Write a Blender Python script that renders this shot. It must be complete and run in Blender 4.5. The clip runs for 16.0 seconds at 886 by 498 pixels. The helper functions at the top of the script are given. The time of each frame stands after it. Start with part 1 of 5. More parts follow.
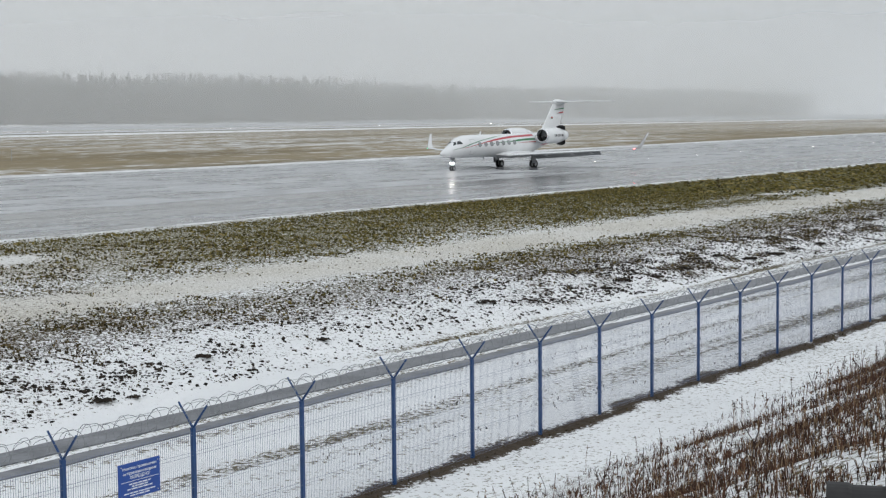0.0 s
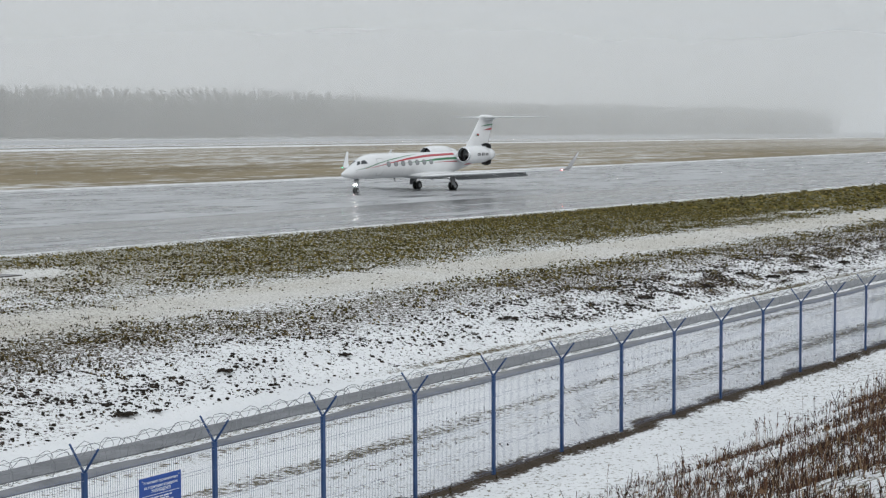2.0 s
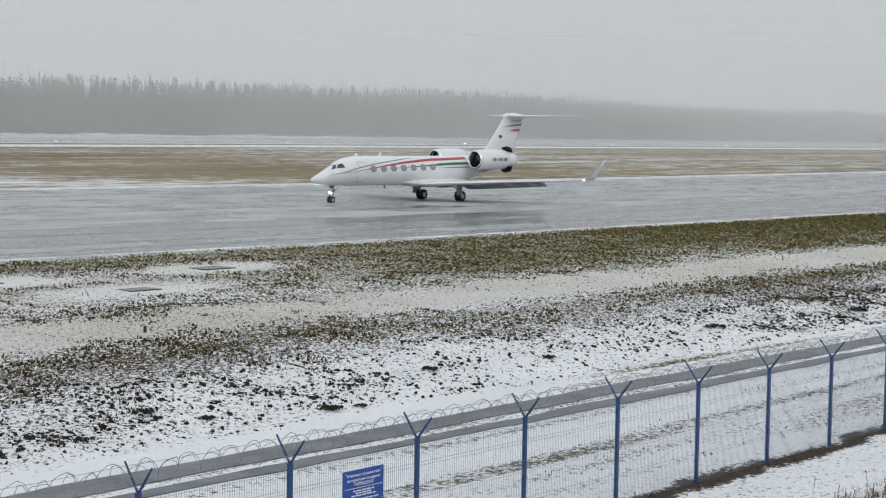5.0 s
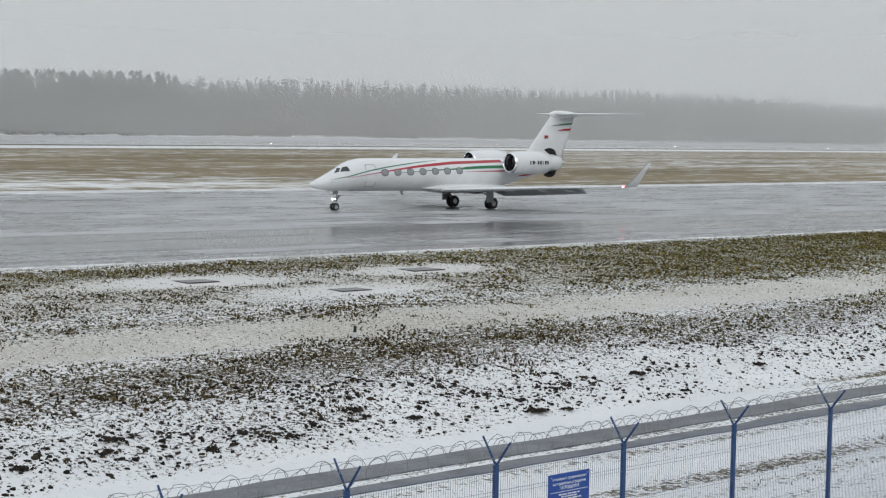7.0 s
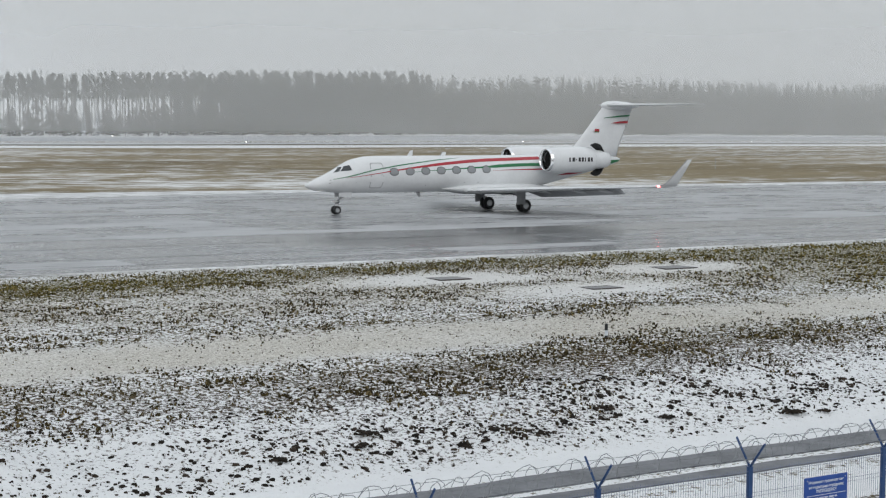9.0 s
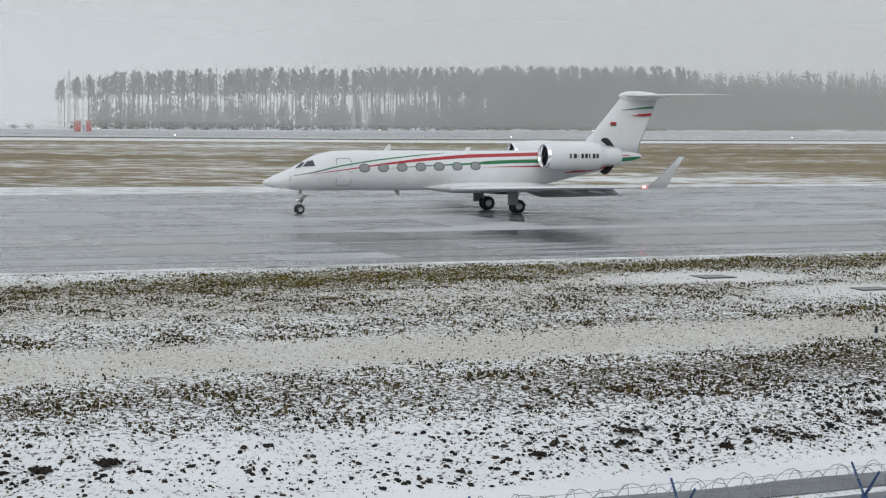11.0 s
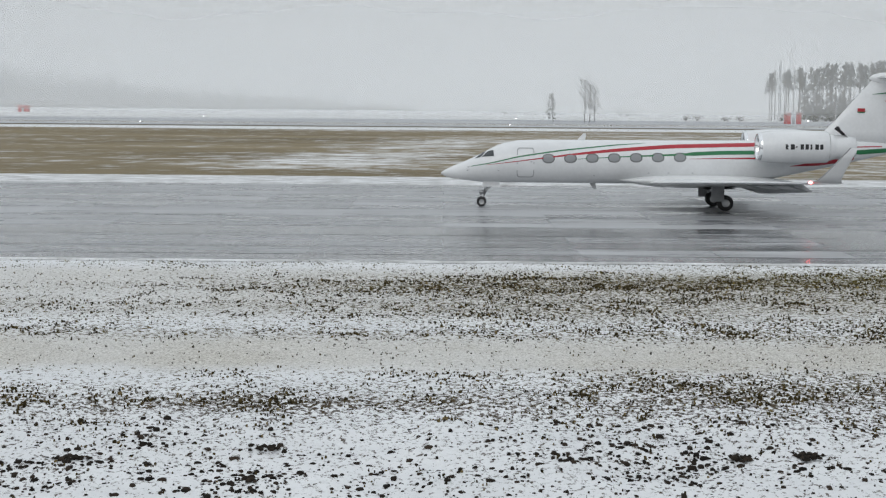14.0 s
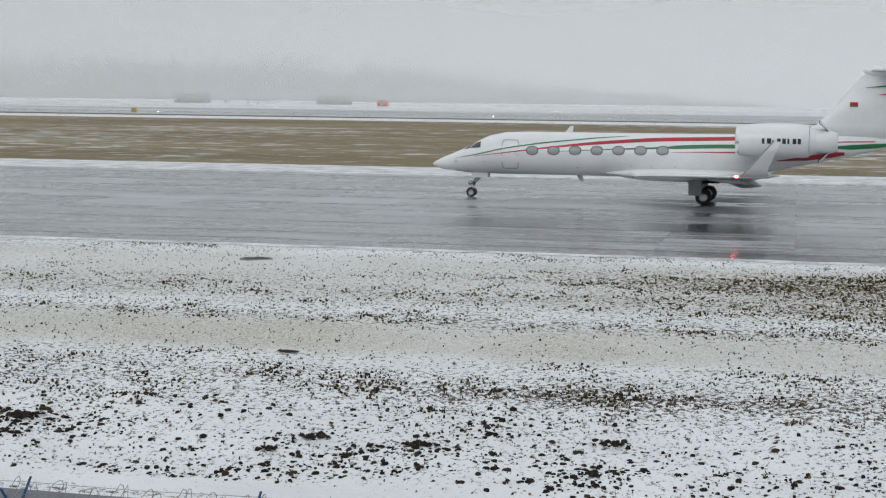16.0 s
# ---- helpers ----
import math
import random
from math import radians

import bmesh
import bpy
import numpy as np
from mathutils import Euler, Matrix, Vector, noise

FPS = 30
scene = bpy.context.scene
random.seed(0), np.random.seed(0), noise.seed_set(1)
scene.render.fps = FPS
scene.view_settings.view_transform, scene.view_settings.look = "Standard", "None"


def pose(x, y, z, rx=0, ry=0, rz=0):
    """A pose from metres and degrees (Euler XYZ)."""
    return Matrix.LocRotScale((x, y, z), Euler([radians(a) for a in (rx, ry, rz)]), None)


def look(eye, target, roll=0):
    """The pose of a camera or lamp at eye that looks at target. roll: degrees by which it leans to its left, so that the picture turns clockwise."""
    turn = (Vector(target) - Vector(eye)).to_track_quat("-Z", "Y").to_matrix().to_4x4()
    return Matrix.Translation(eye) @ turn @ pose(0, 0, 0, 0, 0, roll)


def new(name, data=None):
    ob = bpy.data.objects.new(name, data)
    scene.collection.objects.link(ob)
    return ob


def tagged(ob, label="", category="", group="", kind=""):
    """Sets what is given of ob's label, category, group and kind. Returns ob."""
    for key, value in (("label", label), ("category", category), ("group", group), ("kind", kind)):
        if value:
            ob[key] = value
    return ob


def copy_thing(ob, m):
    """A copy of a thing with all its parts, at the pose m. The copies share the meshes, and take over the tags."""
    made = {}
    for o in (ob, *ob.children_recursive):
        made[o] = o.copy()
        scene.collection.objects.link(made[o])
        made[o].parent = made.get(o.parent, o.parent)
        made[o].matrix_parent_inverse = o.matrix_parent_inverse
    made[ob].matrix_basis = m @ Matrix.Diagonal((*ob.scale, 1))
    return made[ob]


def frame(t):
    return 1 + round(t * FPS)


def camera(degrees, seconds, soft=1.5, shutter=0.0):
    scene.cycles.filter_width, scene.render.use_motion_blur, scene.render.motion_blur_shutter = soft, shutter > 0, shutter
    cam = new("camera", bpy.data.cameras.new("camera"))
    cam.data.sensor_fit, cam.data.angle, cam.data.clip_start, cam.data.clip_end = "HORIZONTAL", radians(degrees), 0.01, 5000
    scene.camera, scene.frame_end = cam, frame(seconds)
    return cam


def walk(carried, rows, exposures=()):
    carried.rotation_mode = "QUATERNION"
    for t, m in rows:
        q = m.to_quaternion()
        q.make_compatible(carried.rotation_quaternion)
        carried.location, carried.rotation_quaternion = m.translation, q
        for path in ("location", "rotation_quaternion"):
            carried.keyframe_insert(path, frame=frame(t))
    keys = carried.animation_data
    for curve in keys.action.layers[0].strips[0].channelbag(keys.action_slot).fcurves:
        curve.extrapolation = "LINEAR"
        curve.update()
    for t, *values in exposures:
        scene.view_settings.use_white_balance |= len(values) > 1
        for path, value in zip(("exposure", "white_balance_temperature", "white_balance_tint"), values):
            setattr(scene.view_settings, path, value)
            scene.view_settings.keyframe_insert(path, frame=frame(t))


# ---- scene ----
EYE = (0.0, 0.0, 5.5)
RUNWAY_NEAR, RUNWAY_FAR, LINE_Y = 58.9, 125.5, 91.93
CLIP = 16.0


def aim(yaw, pitch, roll):
    """Camera pose at the eye; yaw clockwise from +y."""
    a, b = radians(yaw), radians(pitch)
    way = Vector((math.sin(a) * math.cos(b), math.cos(a) * math.cos(b), math.sin(b)))
    return look(EYE, Vector(EYE) + way * 100, roll)


cam = camera(30.19, CLIP, soft=1.25)
walk(cam, [(t, aim(a, b, c)) for t, a, b, c in (
    (0.0, 57.559, -4.531, -0.517), (0.5, 57.296, -4.152, -0.489), (1.0, 57.123, -4.061, -0.332), (1.5, 57.087, -4.027, -0.298),
    (2.0, 56.78, -3.968, -0.214), (2.5, 55.916, -3.936, -0.114), (3.0, 54.913, -3.934, 0.014), (3.5, 53.189, -3.926, 0.193),
    (6.0, 46.94, -3.947, 1.169), (6.5, 44.862, -3.942, 1.137), (7.0, 42.281, -3.96, 1.039), (7.5, 40.383, -3.963, 0.917),
    (8.0, 38.691, -3.974, 0.789), (8.5, 36.182, -4.048, 0.648), (9.0, 33.513, -4.159, 0.501), (11.5, 21.609, -4.479, 0.627),
    (12.0, 18.298, -4.537, 0.439), (12.5, 13.67, -4.599, 0.435), (13.0, 7.31, -4.732, 0.233), (13.5, 3.746, -4.776, 0.37),
    (14.0, 0.009, -4.927, 0.477), (14.5, -3.279, -4.99, 0.412), (15.0, -6.528, -5.102, 0.328), (15.5, -9.446, -5.166, 0.545),
    (16.0, -12.144, -5.198, 0.73))], exposures=((0.0, 0.2), (3.5, 0.17), (6.0, 0.12), (9.0, 0.09), (12.0, 0.11), (14.0, 0.07), (16.0, 0.03)))

# ---- overcast sky and a very soft sun
world = bpy.data.worlds.new("overcast_sky")
scene.world = world
world.use_nodes = True
wn, wl = world.node_tree.nodes, world.node_tree.links
wn.clear()
sky = wn.new("ShaderNodeTexSky")
sky.sky_type, sky.sun_disc = "NISHITA", False
sky.sun_elevation, sky.sun_rotation = radians(24), radians(200)
sky.air_density, sky.dust_density = 2.0, 1.5
blue = wn.new("ShaderNodeBackground")
blue.inputs["Strength"].default_value = 0.05
wl.new(sky.outputs[0], blue.inputs["Color"])
cloud = wn.new("ShaderNodeBackground")
cloud.inputs["Color"].default_value = (0.508, 0.543, 0.573, 1)
wco, wsep, wgrad = wn.new("ShaderNodeTexCoord"), wn.new("ShaderNodeSeparateXYZ"), wn.new("ShaderNodeMapRange")
wl.new(wco.outputs["Generated"], wsep.inputs[0])
wl.new(wsep.outputs["Z"], wgrad.inputs["Value"])
for key, value in (("From Min", 0.05), ("From Max", 0.9), ("To Min", 0.98), ("To Max", 1.5)):
    wgrad.inputs[key].default_value = value
wl.new(wgrad.outputs[0], cloud.inputs["Strength"])
mix = wn.new("ShaderNodeMixShader")
mix.inputs[0].default_value = 0.96
wl.new(blue.outputs[0], mix.inputs[1])
wl.new(cloud.outputs[0], mix.inputs[2])
wout = wn.new("ShaderNodeOutputWorld")
wl.new(mix.outputs[0], wout.inputs["Surface"])

sun = new("sun", bpy.data.lights.new("sun", "SUN"))
sun.data.energy, sun.data.angle, sun.data.color = 0.5, radians(40), (1.0, 0.97, 0.93)
sun.matrix_world = look((-40, -110, 70), (0, 0, 0))


# ---- materials
def nodes_of(name):
    m = bpy.data.materials.new(name)
    m.use_nodes = True
    n, l = m.node_tree.nodes, m.node_tree.links
    return m, n, l, n["Principled BSDF"]


def noise_node(n, l, scale, detail=4.0, stretch=None, rough=0.55):
    co = n.new("ShaderNodeTexCoord")
    tex = n.new("ShaderNodeTexNoise")
    tex.inputs["Scale"].default_value, tex.inputs["Detail"].default_value = scale, detail
    tex.inputs["Roughness"].default_value = rough
    src = co.outputs["Object"]
    if stretch:
        mp = n.new("ShaderNodeMapping")
        mp.inputs["Scale"].default_value = stretch
        l.new(src, mp.inputs["Vector"])
        src = mp.outputs[0]
    l.new(src, tex.inputs["Vector"])
    return tex.outputs["Fac"]


def ramp_node(n, l, fac, stops):
    r = n.new("ShaderNodeValToRGB")
    el = r.color_ramp.elements
    while len(el) < len(stops):
        el.new(0.5)
    for e, (pos, col) in zip(el, stops):
        e.position, e.color = pos, (*col, 1)
    l.new(fac, r.inputs[0])
    return r.outputs[0]


def math_node(n, l, op, a, b, c=None, clamp=False):
    m = n.new("ShaderNodeMath")
    m.operation, m.use_clamp = op, clamp
    for k, v in enumerate((a, b, c)):
        if v is None:
            continue
        if isinstance(v, (int, float)):
            m.inputs[k].default_value = v
        else:
            l.new(v, m.inputs[k])
    return m.outputs[0]


def mix_node(n, l, fac, a, b):
    m = n.new("ShaderNodeMix")
    m.data_type = "RGBA"
    for k, v in ((0, fac), (6, a), (7, b)):
        if isinstance(v, tuple):
            m.inputs[k].default_value = (*v, 1)
        elif isinstance(v, (int, float)):
            m.inputs[k].default_value = v
        else:
            l.new(v, m.inputs[k])
    return m.outputs[2]


def bump_node(n, l, height, strength, dist):
    b = n.new("ShaderNodeBump")
    b.inputs["Strength"].default_value, b.inputs["Distance"].default_value = strength, dist
    l.new(height, b.inputs["Height"])
    return b.outputs[0]


def surface(name, dark, light, scale, rough=0.6, metal=0.0, bump=0.15, dist=0.01, stretch=None, spec=0.5, glow=None):
    """A surface whose colour varies between two tones at two scales, with fine relief."""
    m, n, l, b = nodes_of(name)
    big = noise_node(n, l, scale, 5, stretch)
    fine = noise_node(n, l, scale * 9, 3, stretch)
    both = math_node(n, l, "ADD", math_node(n, l, "MULTIPLY", big, 0.65), math_node(n, l, "MULTIPLY", fine, 0.35))
    l.new(ramp_node(n, l, both, ((0.32, dark), (0.68, light))), b.inputs["Base Color"])
    b.inputs["Roughness"].default_value, b.inputs["Metallic"].default_value = rough, metal
    b.inputs["Specular IOR Level"].default_value = spec
    if bump:
        l.new(bump_node(n, l, fine, bump, dist), b.inputs["Normal"])
    if glow:
        b.inputs["Emission Color"].default_value = (*glow[:3], 1)
        b.inputs["Emission Strength"].default_value = glow[3]
    return m


def ground_material():
    """Snow, grass and soil, told apart by the snow cover stored with the ground."""
    m, n, l, b = nodes_of("snowy_ground")
    cover = n.new("ShaderNodeAttribute")
    cover.attribute_name = "cover"
    soil = n.new("ShaderNodeAttribute")
    soil.attribute_name = "soil"
    tan = n.new("ShaderNodeAttribute")
    tan.attribute_name = "tan"
    green = n.new("ShaderNodeAttribute")
    green.attribute_name = "green"
    fine = noise_node(n, l, 7.4, 5, (1.0, 1.0, 1.0), 0.68)
    tiny = noise_node(n, l, 16.0, 3)
    mid = noise_node(n, l, 0.45, 4, (0.5, 1.2, 1.0))
    grain = math_node(n, l, "ADD", math_node(n, l, "MULTIPLY", fine, 0.7), math_node(n, l, "MULTIPLY", tiny, 0.3))
    straw = n.new("ShaderNodeAttribute")
    straw.attribute_name = "straw"
    far_grain = noise_node(n, l, 1.0, 7, (0.22, 0.24, 1.0), 0.74)
    wide = math_node(n, l, "MULTIPLY_ADD", grain, 2.3, -0.65)
    wide_far = math_node(n, l, "MULTIPLY_ADD", far_grain, 1.6, -0.3)
    pick = n.new("ShaderNodeMix")
    l.new(straw.outputs["Fac"], pick.inputs[0])
    l.new(wide, pick.inputs[2])
    l.new(wide_far, pick.inputs[3])
    edge = math_node(n, l, "SUBTRACT", cover.outputs["Fac"], pick.outputs[0])
    gain = math_node(n, l, "MULTIPLY_ADD", straw.outputs["Fac"], -2.2, 5.5)
    mask = math_node(n, l, "MULTIPLY_ADD", edge, gain, 0.5, clamp=True)
    grass = ramp_node(n, l, tiny, ((0.3, (0.029, 0.022, 0.005)), (0.5, (0.078, 0.058, 0.013)), (0.72, (0.175, 0.13, 0.038))))
    lush = ramp_node(n, l, fine, ((0.3, (0.031, 0.027, 0.003)), (0.55, (0.083, 0.071, 0.009)), (0.75, (0.18, 0.155, 0.045))))
    veg = mix_node(n, l, green.outputs["Fac"], grass, lush)
    field_tone = noise_node(n, l, 0.03, 5, (0.5, 1.0, 1.0))
    hay = ramp_node(n, l, math_node(n, l, "ADD", math_node(n, l, "MULTIPLY", field_tone, 0.6), math_node(n, l, "MULTIPLY", far_grain, 0.4)), ((0.3, (0.13, 0.105, 0.064)), (0.5, (0.225, 0.18, 0.108)), (0.7, (0.33, 0.27, 0.175))))
    veg = mix_node(n, l, straw.outputs["Fac"], veg, hay)
    mud = ramp_node(n, l, fine, ((0.3, (0.028, 0.021, 0.015)), (0.7, (0.075, 0.052, 0.035))))
    under = mix_node(n, l, soil.outputs["Fac"], veg, mud)
    snow = ramp_node(n, l, mid, ((0.3, (0.78, 0.79, 0.805)), (0.65, (0.86, 0.868, 0.88))))
    sand = ramp_node(n, l, tiny, ((0.36, (0.36, 0.335, 0.29)), (0.5, (0.62, 0.595, 0.545)), (0.64, (0.74, 0.72, 0.675))))
    white = mix_node(n, l, tan.outputs["Fac"], snow, sand)
    l.new(mix_node(n, l, mask, under, white), b.inputs["Base Color"])
    b.inputs["Roughness"].default_value = 0.85
    b.inputs["Specular IOR Level"].default_value = 0.2
    hummock = noise_node(n, l, 2.6, 3, None, 0.5)
    relief = math_node(n, l, "ADD", math_node(n, l, "MULTIPLY", grain, 0.10), math_node(n, l, "MULTIPLY", hummock, 0.17))
    l.new(bump_node(n, l, relief, 0.8, 1.0), b.inputs["Normal"])
    return m


def wet_runway_material():
    """Wet concrete and asphalt: water films of uneven gloss, long lanes, faint slab joints."""
    m, n, l, b = nodes_of("wet_runway")
    co = n.new("ShaderNodeTexCoord")
    lane = noise_node(n, l, 1.0, 2, (0.004, 0.16, 1.0), 0.4)
    patch = noise_node(n, l, 1.0, 8, (0.14, 0.5, 1.0), 0.68)
    grit = noise_node(n, l, 14.0, 4)
    slab = n.new("ShaderNodeTexBrick")
    slab.inputs["Scale"].default_value = 1.0
    slab.inputs["Brick Width"].default_value, slab.inputs["Row Height"].default_value = 5.2, 3.55
    slab.inputs["Mortar Size"].default_value = 0.035
    slab.inputs["Color1"].default_value, slab.inputs["Color2"].default_value = (0.2, 0.2, 0.2, 1), (0.8, 0.8, 0.8, 1)
    slab.inputs["Mortar"].default_value = (0.1, 0.1, 0.1, 1)
    slab.offset = 0.0
    l.new(co.outputs["Object"], slab.inputs["Vector"])
    pos, sep = n.new("ShaderNodeNewGeometry"), n.new("ShaderNodeSeparateXYZ")
    l.new(pos.outputs["Position"], sep.inputs[0])
    across = math_node(n, l, "DIVIDE", math_node(n, l, "SUBTRACT", math_node(n, l, "ADD", sep.outputs["Y"], math_node(n, l, "MULTIPLY", patch, 0.5)), 58.9), 66.6)
    lanes = n.new("ShaderNodeValToRGB")
    el = lanes.color_ramp.elements
    steps = ((0.0, 0.28), (0.034, 0.34), (0.04, 0.58), (0.084, 0.55), (0.09, 0.44), (0.172, 0.42), (0.178, 0.24), (0.25, 0.26), (0.256, 0.78), (0.36, 0.60), (0.42, 0.74), (0.55, 0.56), (0.68, 0.70), (0.82, 0.56), (0.92, 0.68))
    while len(el) < len(steps):
        el.new(0.5)
    for e, (where, v) in zip(el, steps):
        e.position, e.color = where, (v, v, v, 1)
    l.new(across, lanes.inputs[0])
    streak = noise_node(n, l, 1.0, 6, (0.13, 1.9, 1.0), 0.66)
    blot = noise_node(n, l, 1.0, 4, (0.02, 0.11, 1.0), 0.55)
    tone = math_node(n, l, "MULTIPLY_ADD", math_node(n, l, "SUBTRACT", lanes.outputs[0], 0.55), 1.2, 0.62)
    for tex, weight in ((patch, 1.5), (streak, 1.35), (blot, 0.6), (lane, 0.3), (slab.outputs["Color"], 0.75)):
        tone = math_node(n, l, "ADD", tone, math_node(n, l, "MULTIPLY", math_node(n, l, "SUBTRACT", tex, 0.5), weight))
    tone = math_node(n, l, "SUBTRACT", tone, math_node(n, l, "MULTIPLY", slab.outputs["Fac"], -0.25))
    l.new(ramp_node(n, l, tone, ((0.2, (0.03, 0.032, 0.035)), (0.6, (0.165, 0.169, 0.178)), (1.0, (0.47, 0.475, 0.487)))), b.inputs["Base Color"])
    gloss = math_node(n, l, "MULTIPLY_ADD", tone, 0.64, -0.15, clamp=True)
    l.new(math_node(n, l, "MAXIMUM", gloss, 0.13), b.inputs["Roughness"])
    b.inputs["IOR"].default_value = 1.33
    l.new(bump_node(n, l, grit, 0.06, 0.01), b.inputs["Normal"])
    return m


def mist_material(amount, top, reach=None):
    """A thin sheet in place of mist in the air; it lets most of the light through and scatters the rest.
    With reach, it thickens along the wood with the distance from the airfield's middle."""
    m, n, l, b = nodes_of("thin_mist")
    n.remove(b)
    geo = n.new("ShaderNodeNewGeometry")
    sep = n.new("ShaderNodeSeparateXYZ")
    l.new(geo.outputs["Position"], sep.inputs[0])
    low = n.new("ShaderNodeMapRange")
    low.interpolation_type = "SMOOTHSTEP"
    low.inputs["From Min"].default_value, low.inputs["From Max"].default_value = -1.0, 6.0
    l.new(sep.outputs["Z"], low.inputs["Value"])
    high = n.new("ShaderNodeMapRange")
    high.interpolation_type = "SMOOTHSTEP"
    high.inputs["From Min"].default_value, high.inputs["From Max"].default_value = 22.0, top
    high.inputs["To Min"].default_value, high.inputs["To Max"].default_value = 1.0, 0.0
    l.new(sep.outputs["Z"], high.inputs["Value"])
    wisps = noise_node(n, l, 0.012, 3, (1.0, 1.0, 2.5))
    dens = math_node(n, l, "MULTIPLY_ADD", wisps, 0.5, 0.75)
    fac = math_node(n, l, "MULTIPLY", math_node(n, l, "MULTIPLY", math_node(n, l, "MULTIPLY", low.outputs[0], high.outputs[0]), dens), amount, clamp=True)
    sway = n.new("ShaderNodeMapRange")
    sway.interpolation_type = "SMOOTHSTEP"
    if reach:
        away = n.new("ShaderNodeVectorMath")
        away.operation = "LENGTH"
        l.new(geo.outputs["Position"], away.inputs[0])
        thin = math_node(n, l, "POWER", 2.71828, math_node(n, l, "DIVIDE", math_node(n, l, "SUBTRACT", reach[0], away.outputs["Value"]), reach[1]))
        fac = math_node(n, l, "MULTIPLY", fac, math_node(n, l, "SUBTRACT", 1.0, thin, clamp=True), clamp=True)
    else:
        l.new(math_node(n, l, "DIVIDE", sep.outputs["X"], math_node(n, l, "MAXIMUM", sep.outputs["Y"], 1.0)), sway.inputs["Value"])
        for key, value in (("From Min", 0.26), ("From Max", 0.42), ("To Min", 1.0), ("To Max", 0.0 if top > 76 else 1.0)):
            sway.inputs[key].default_value = value
        fac = math_node(n, l, "MULTIPLY", fac, sway.outputs[0], clamp=True)
    d, t, s = n.new("ShaderNodeBsdfDiffuse"), n.new("ShaderNodeBsdfTranslucent"), n.new("ShaderNodeBsdfTransparent")
    for k in (d, t):
        k.inputs["Color"].default_value = (0.95, 0.96, 0.965, 1)
    half, veil = n.new("ShaderNodeMixShader"), n.new("ShaderNodeMixShader")
    l.new(d.outputs[0], half.inputs[1])
    l.new(t.outputs[0], half.inputs[2])
    l.new(fac, veil.inputs[0])
    l.new(s.outputs[0], veil.inputs[1])
    l.new(half.outputs[0], veil.inputs[2])
    l.new(veil.outputs[0], n["Material Output"].inputs["Surface"])
    return m


def glass_like(name, col, rough):
    m, n, l, b = nodes_of(name)
    b.inputs["Base Color"].default_value = (*col, 1)
    b.inputs["Roughness"].default_value = rough
    b.inputs["IOR"].default_value = 1.5
    return m


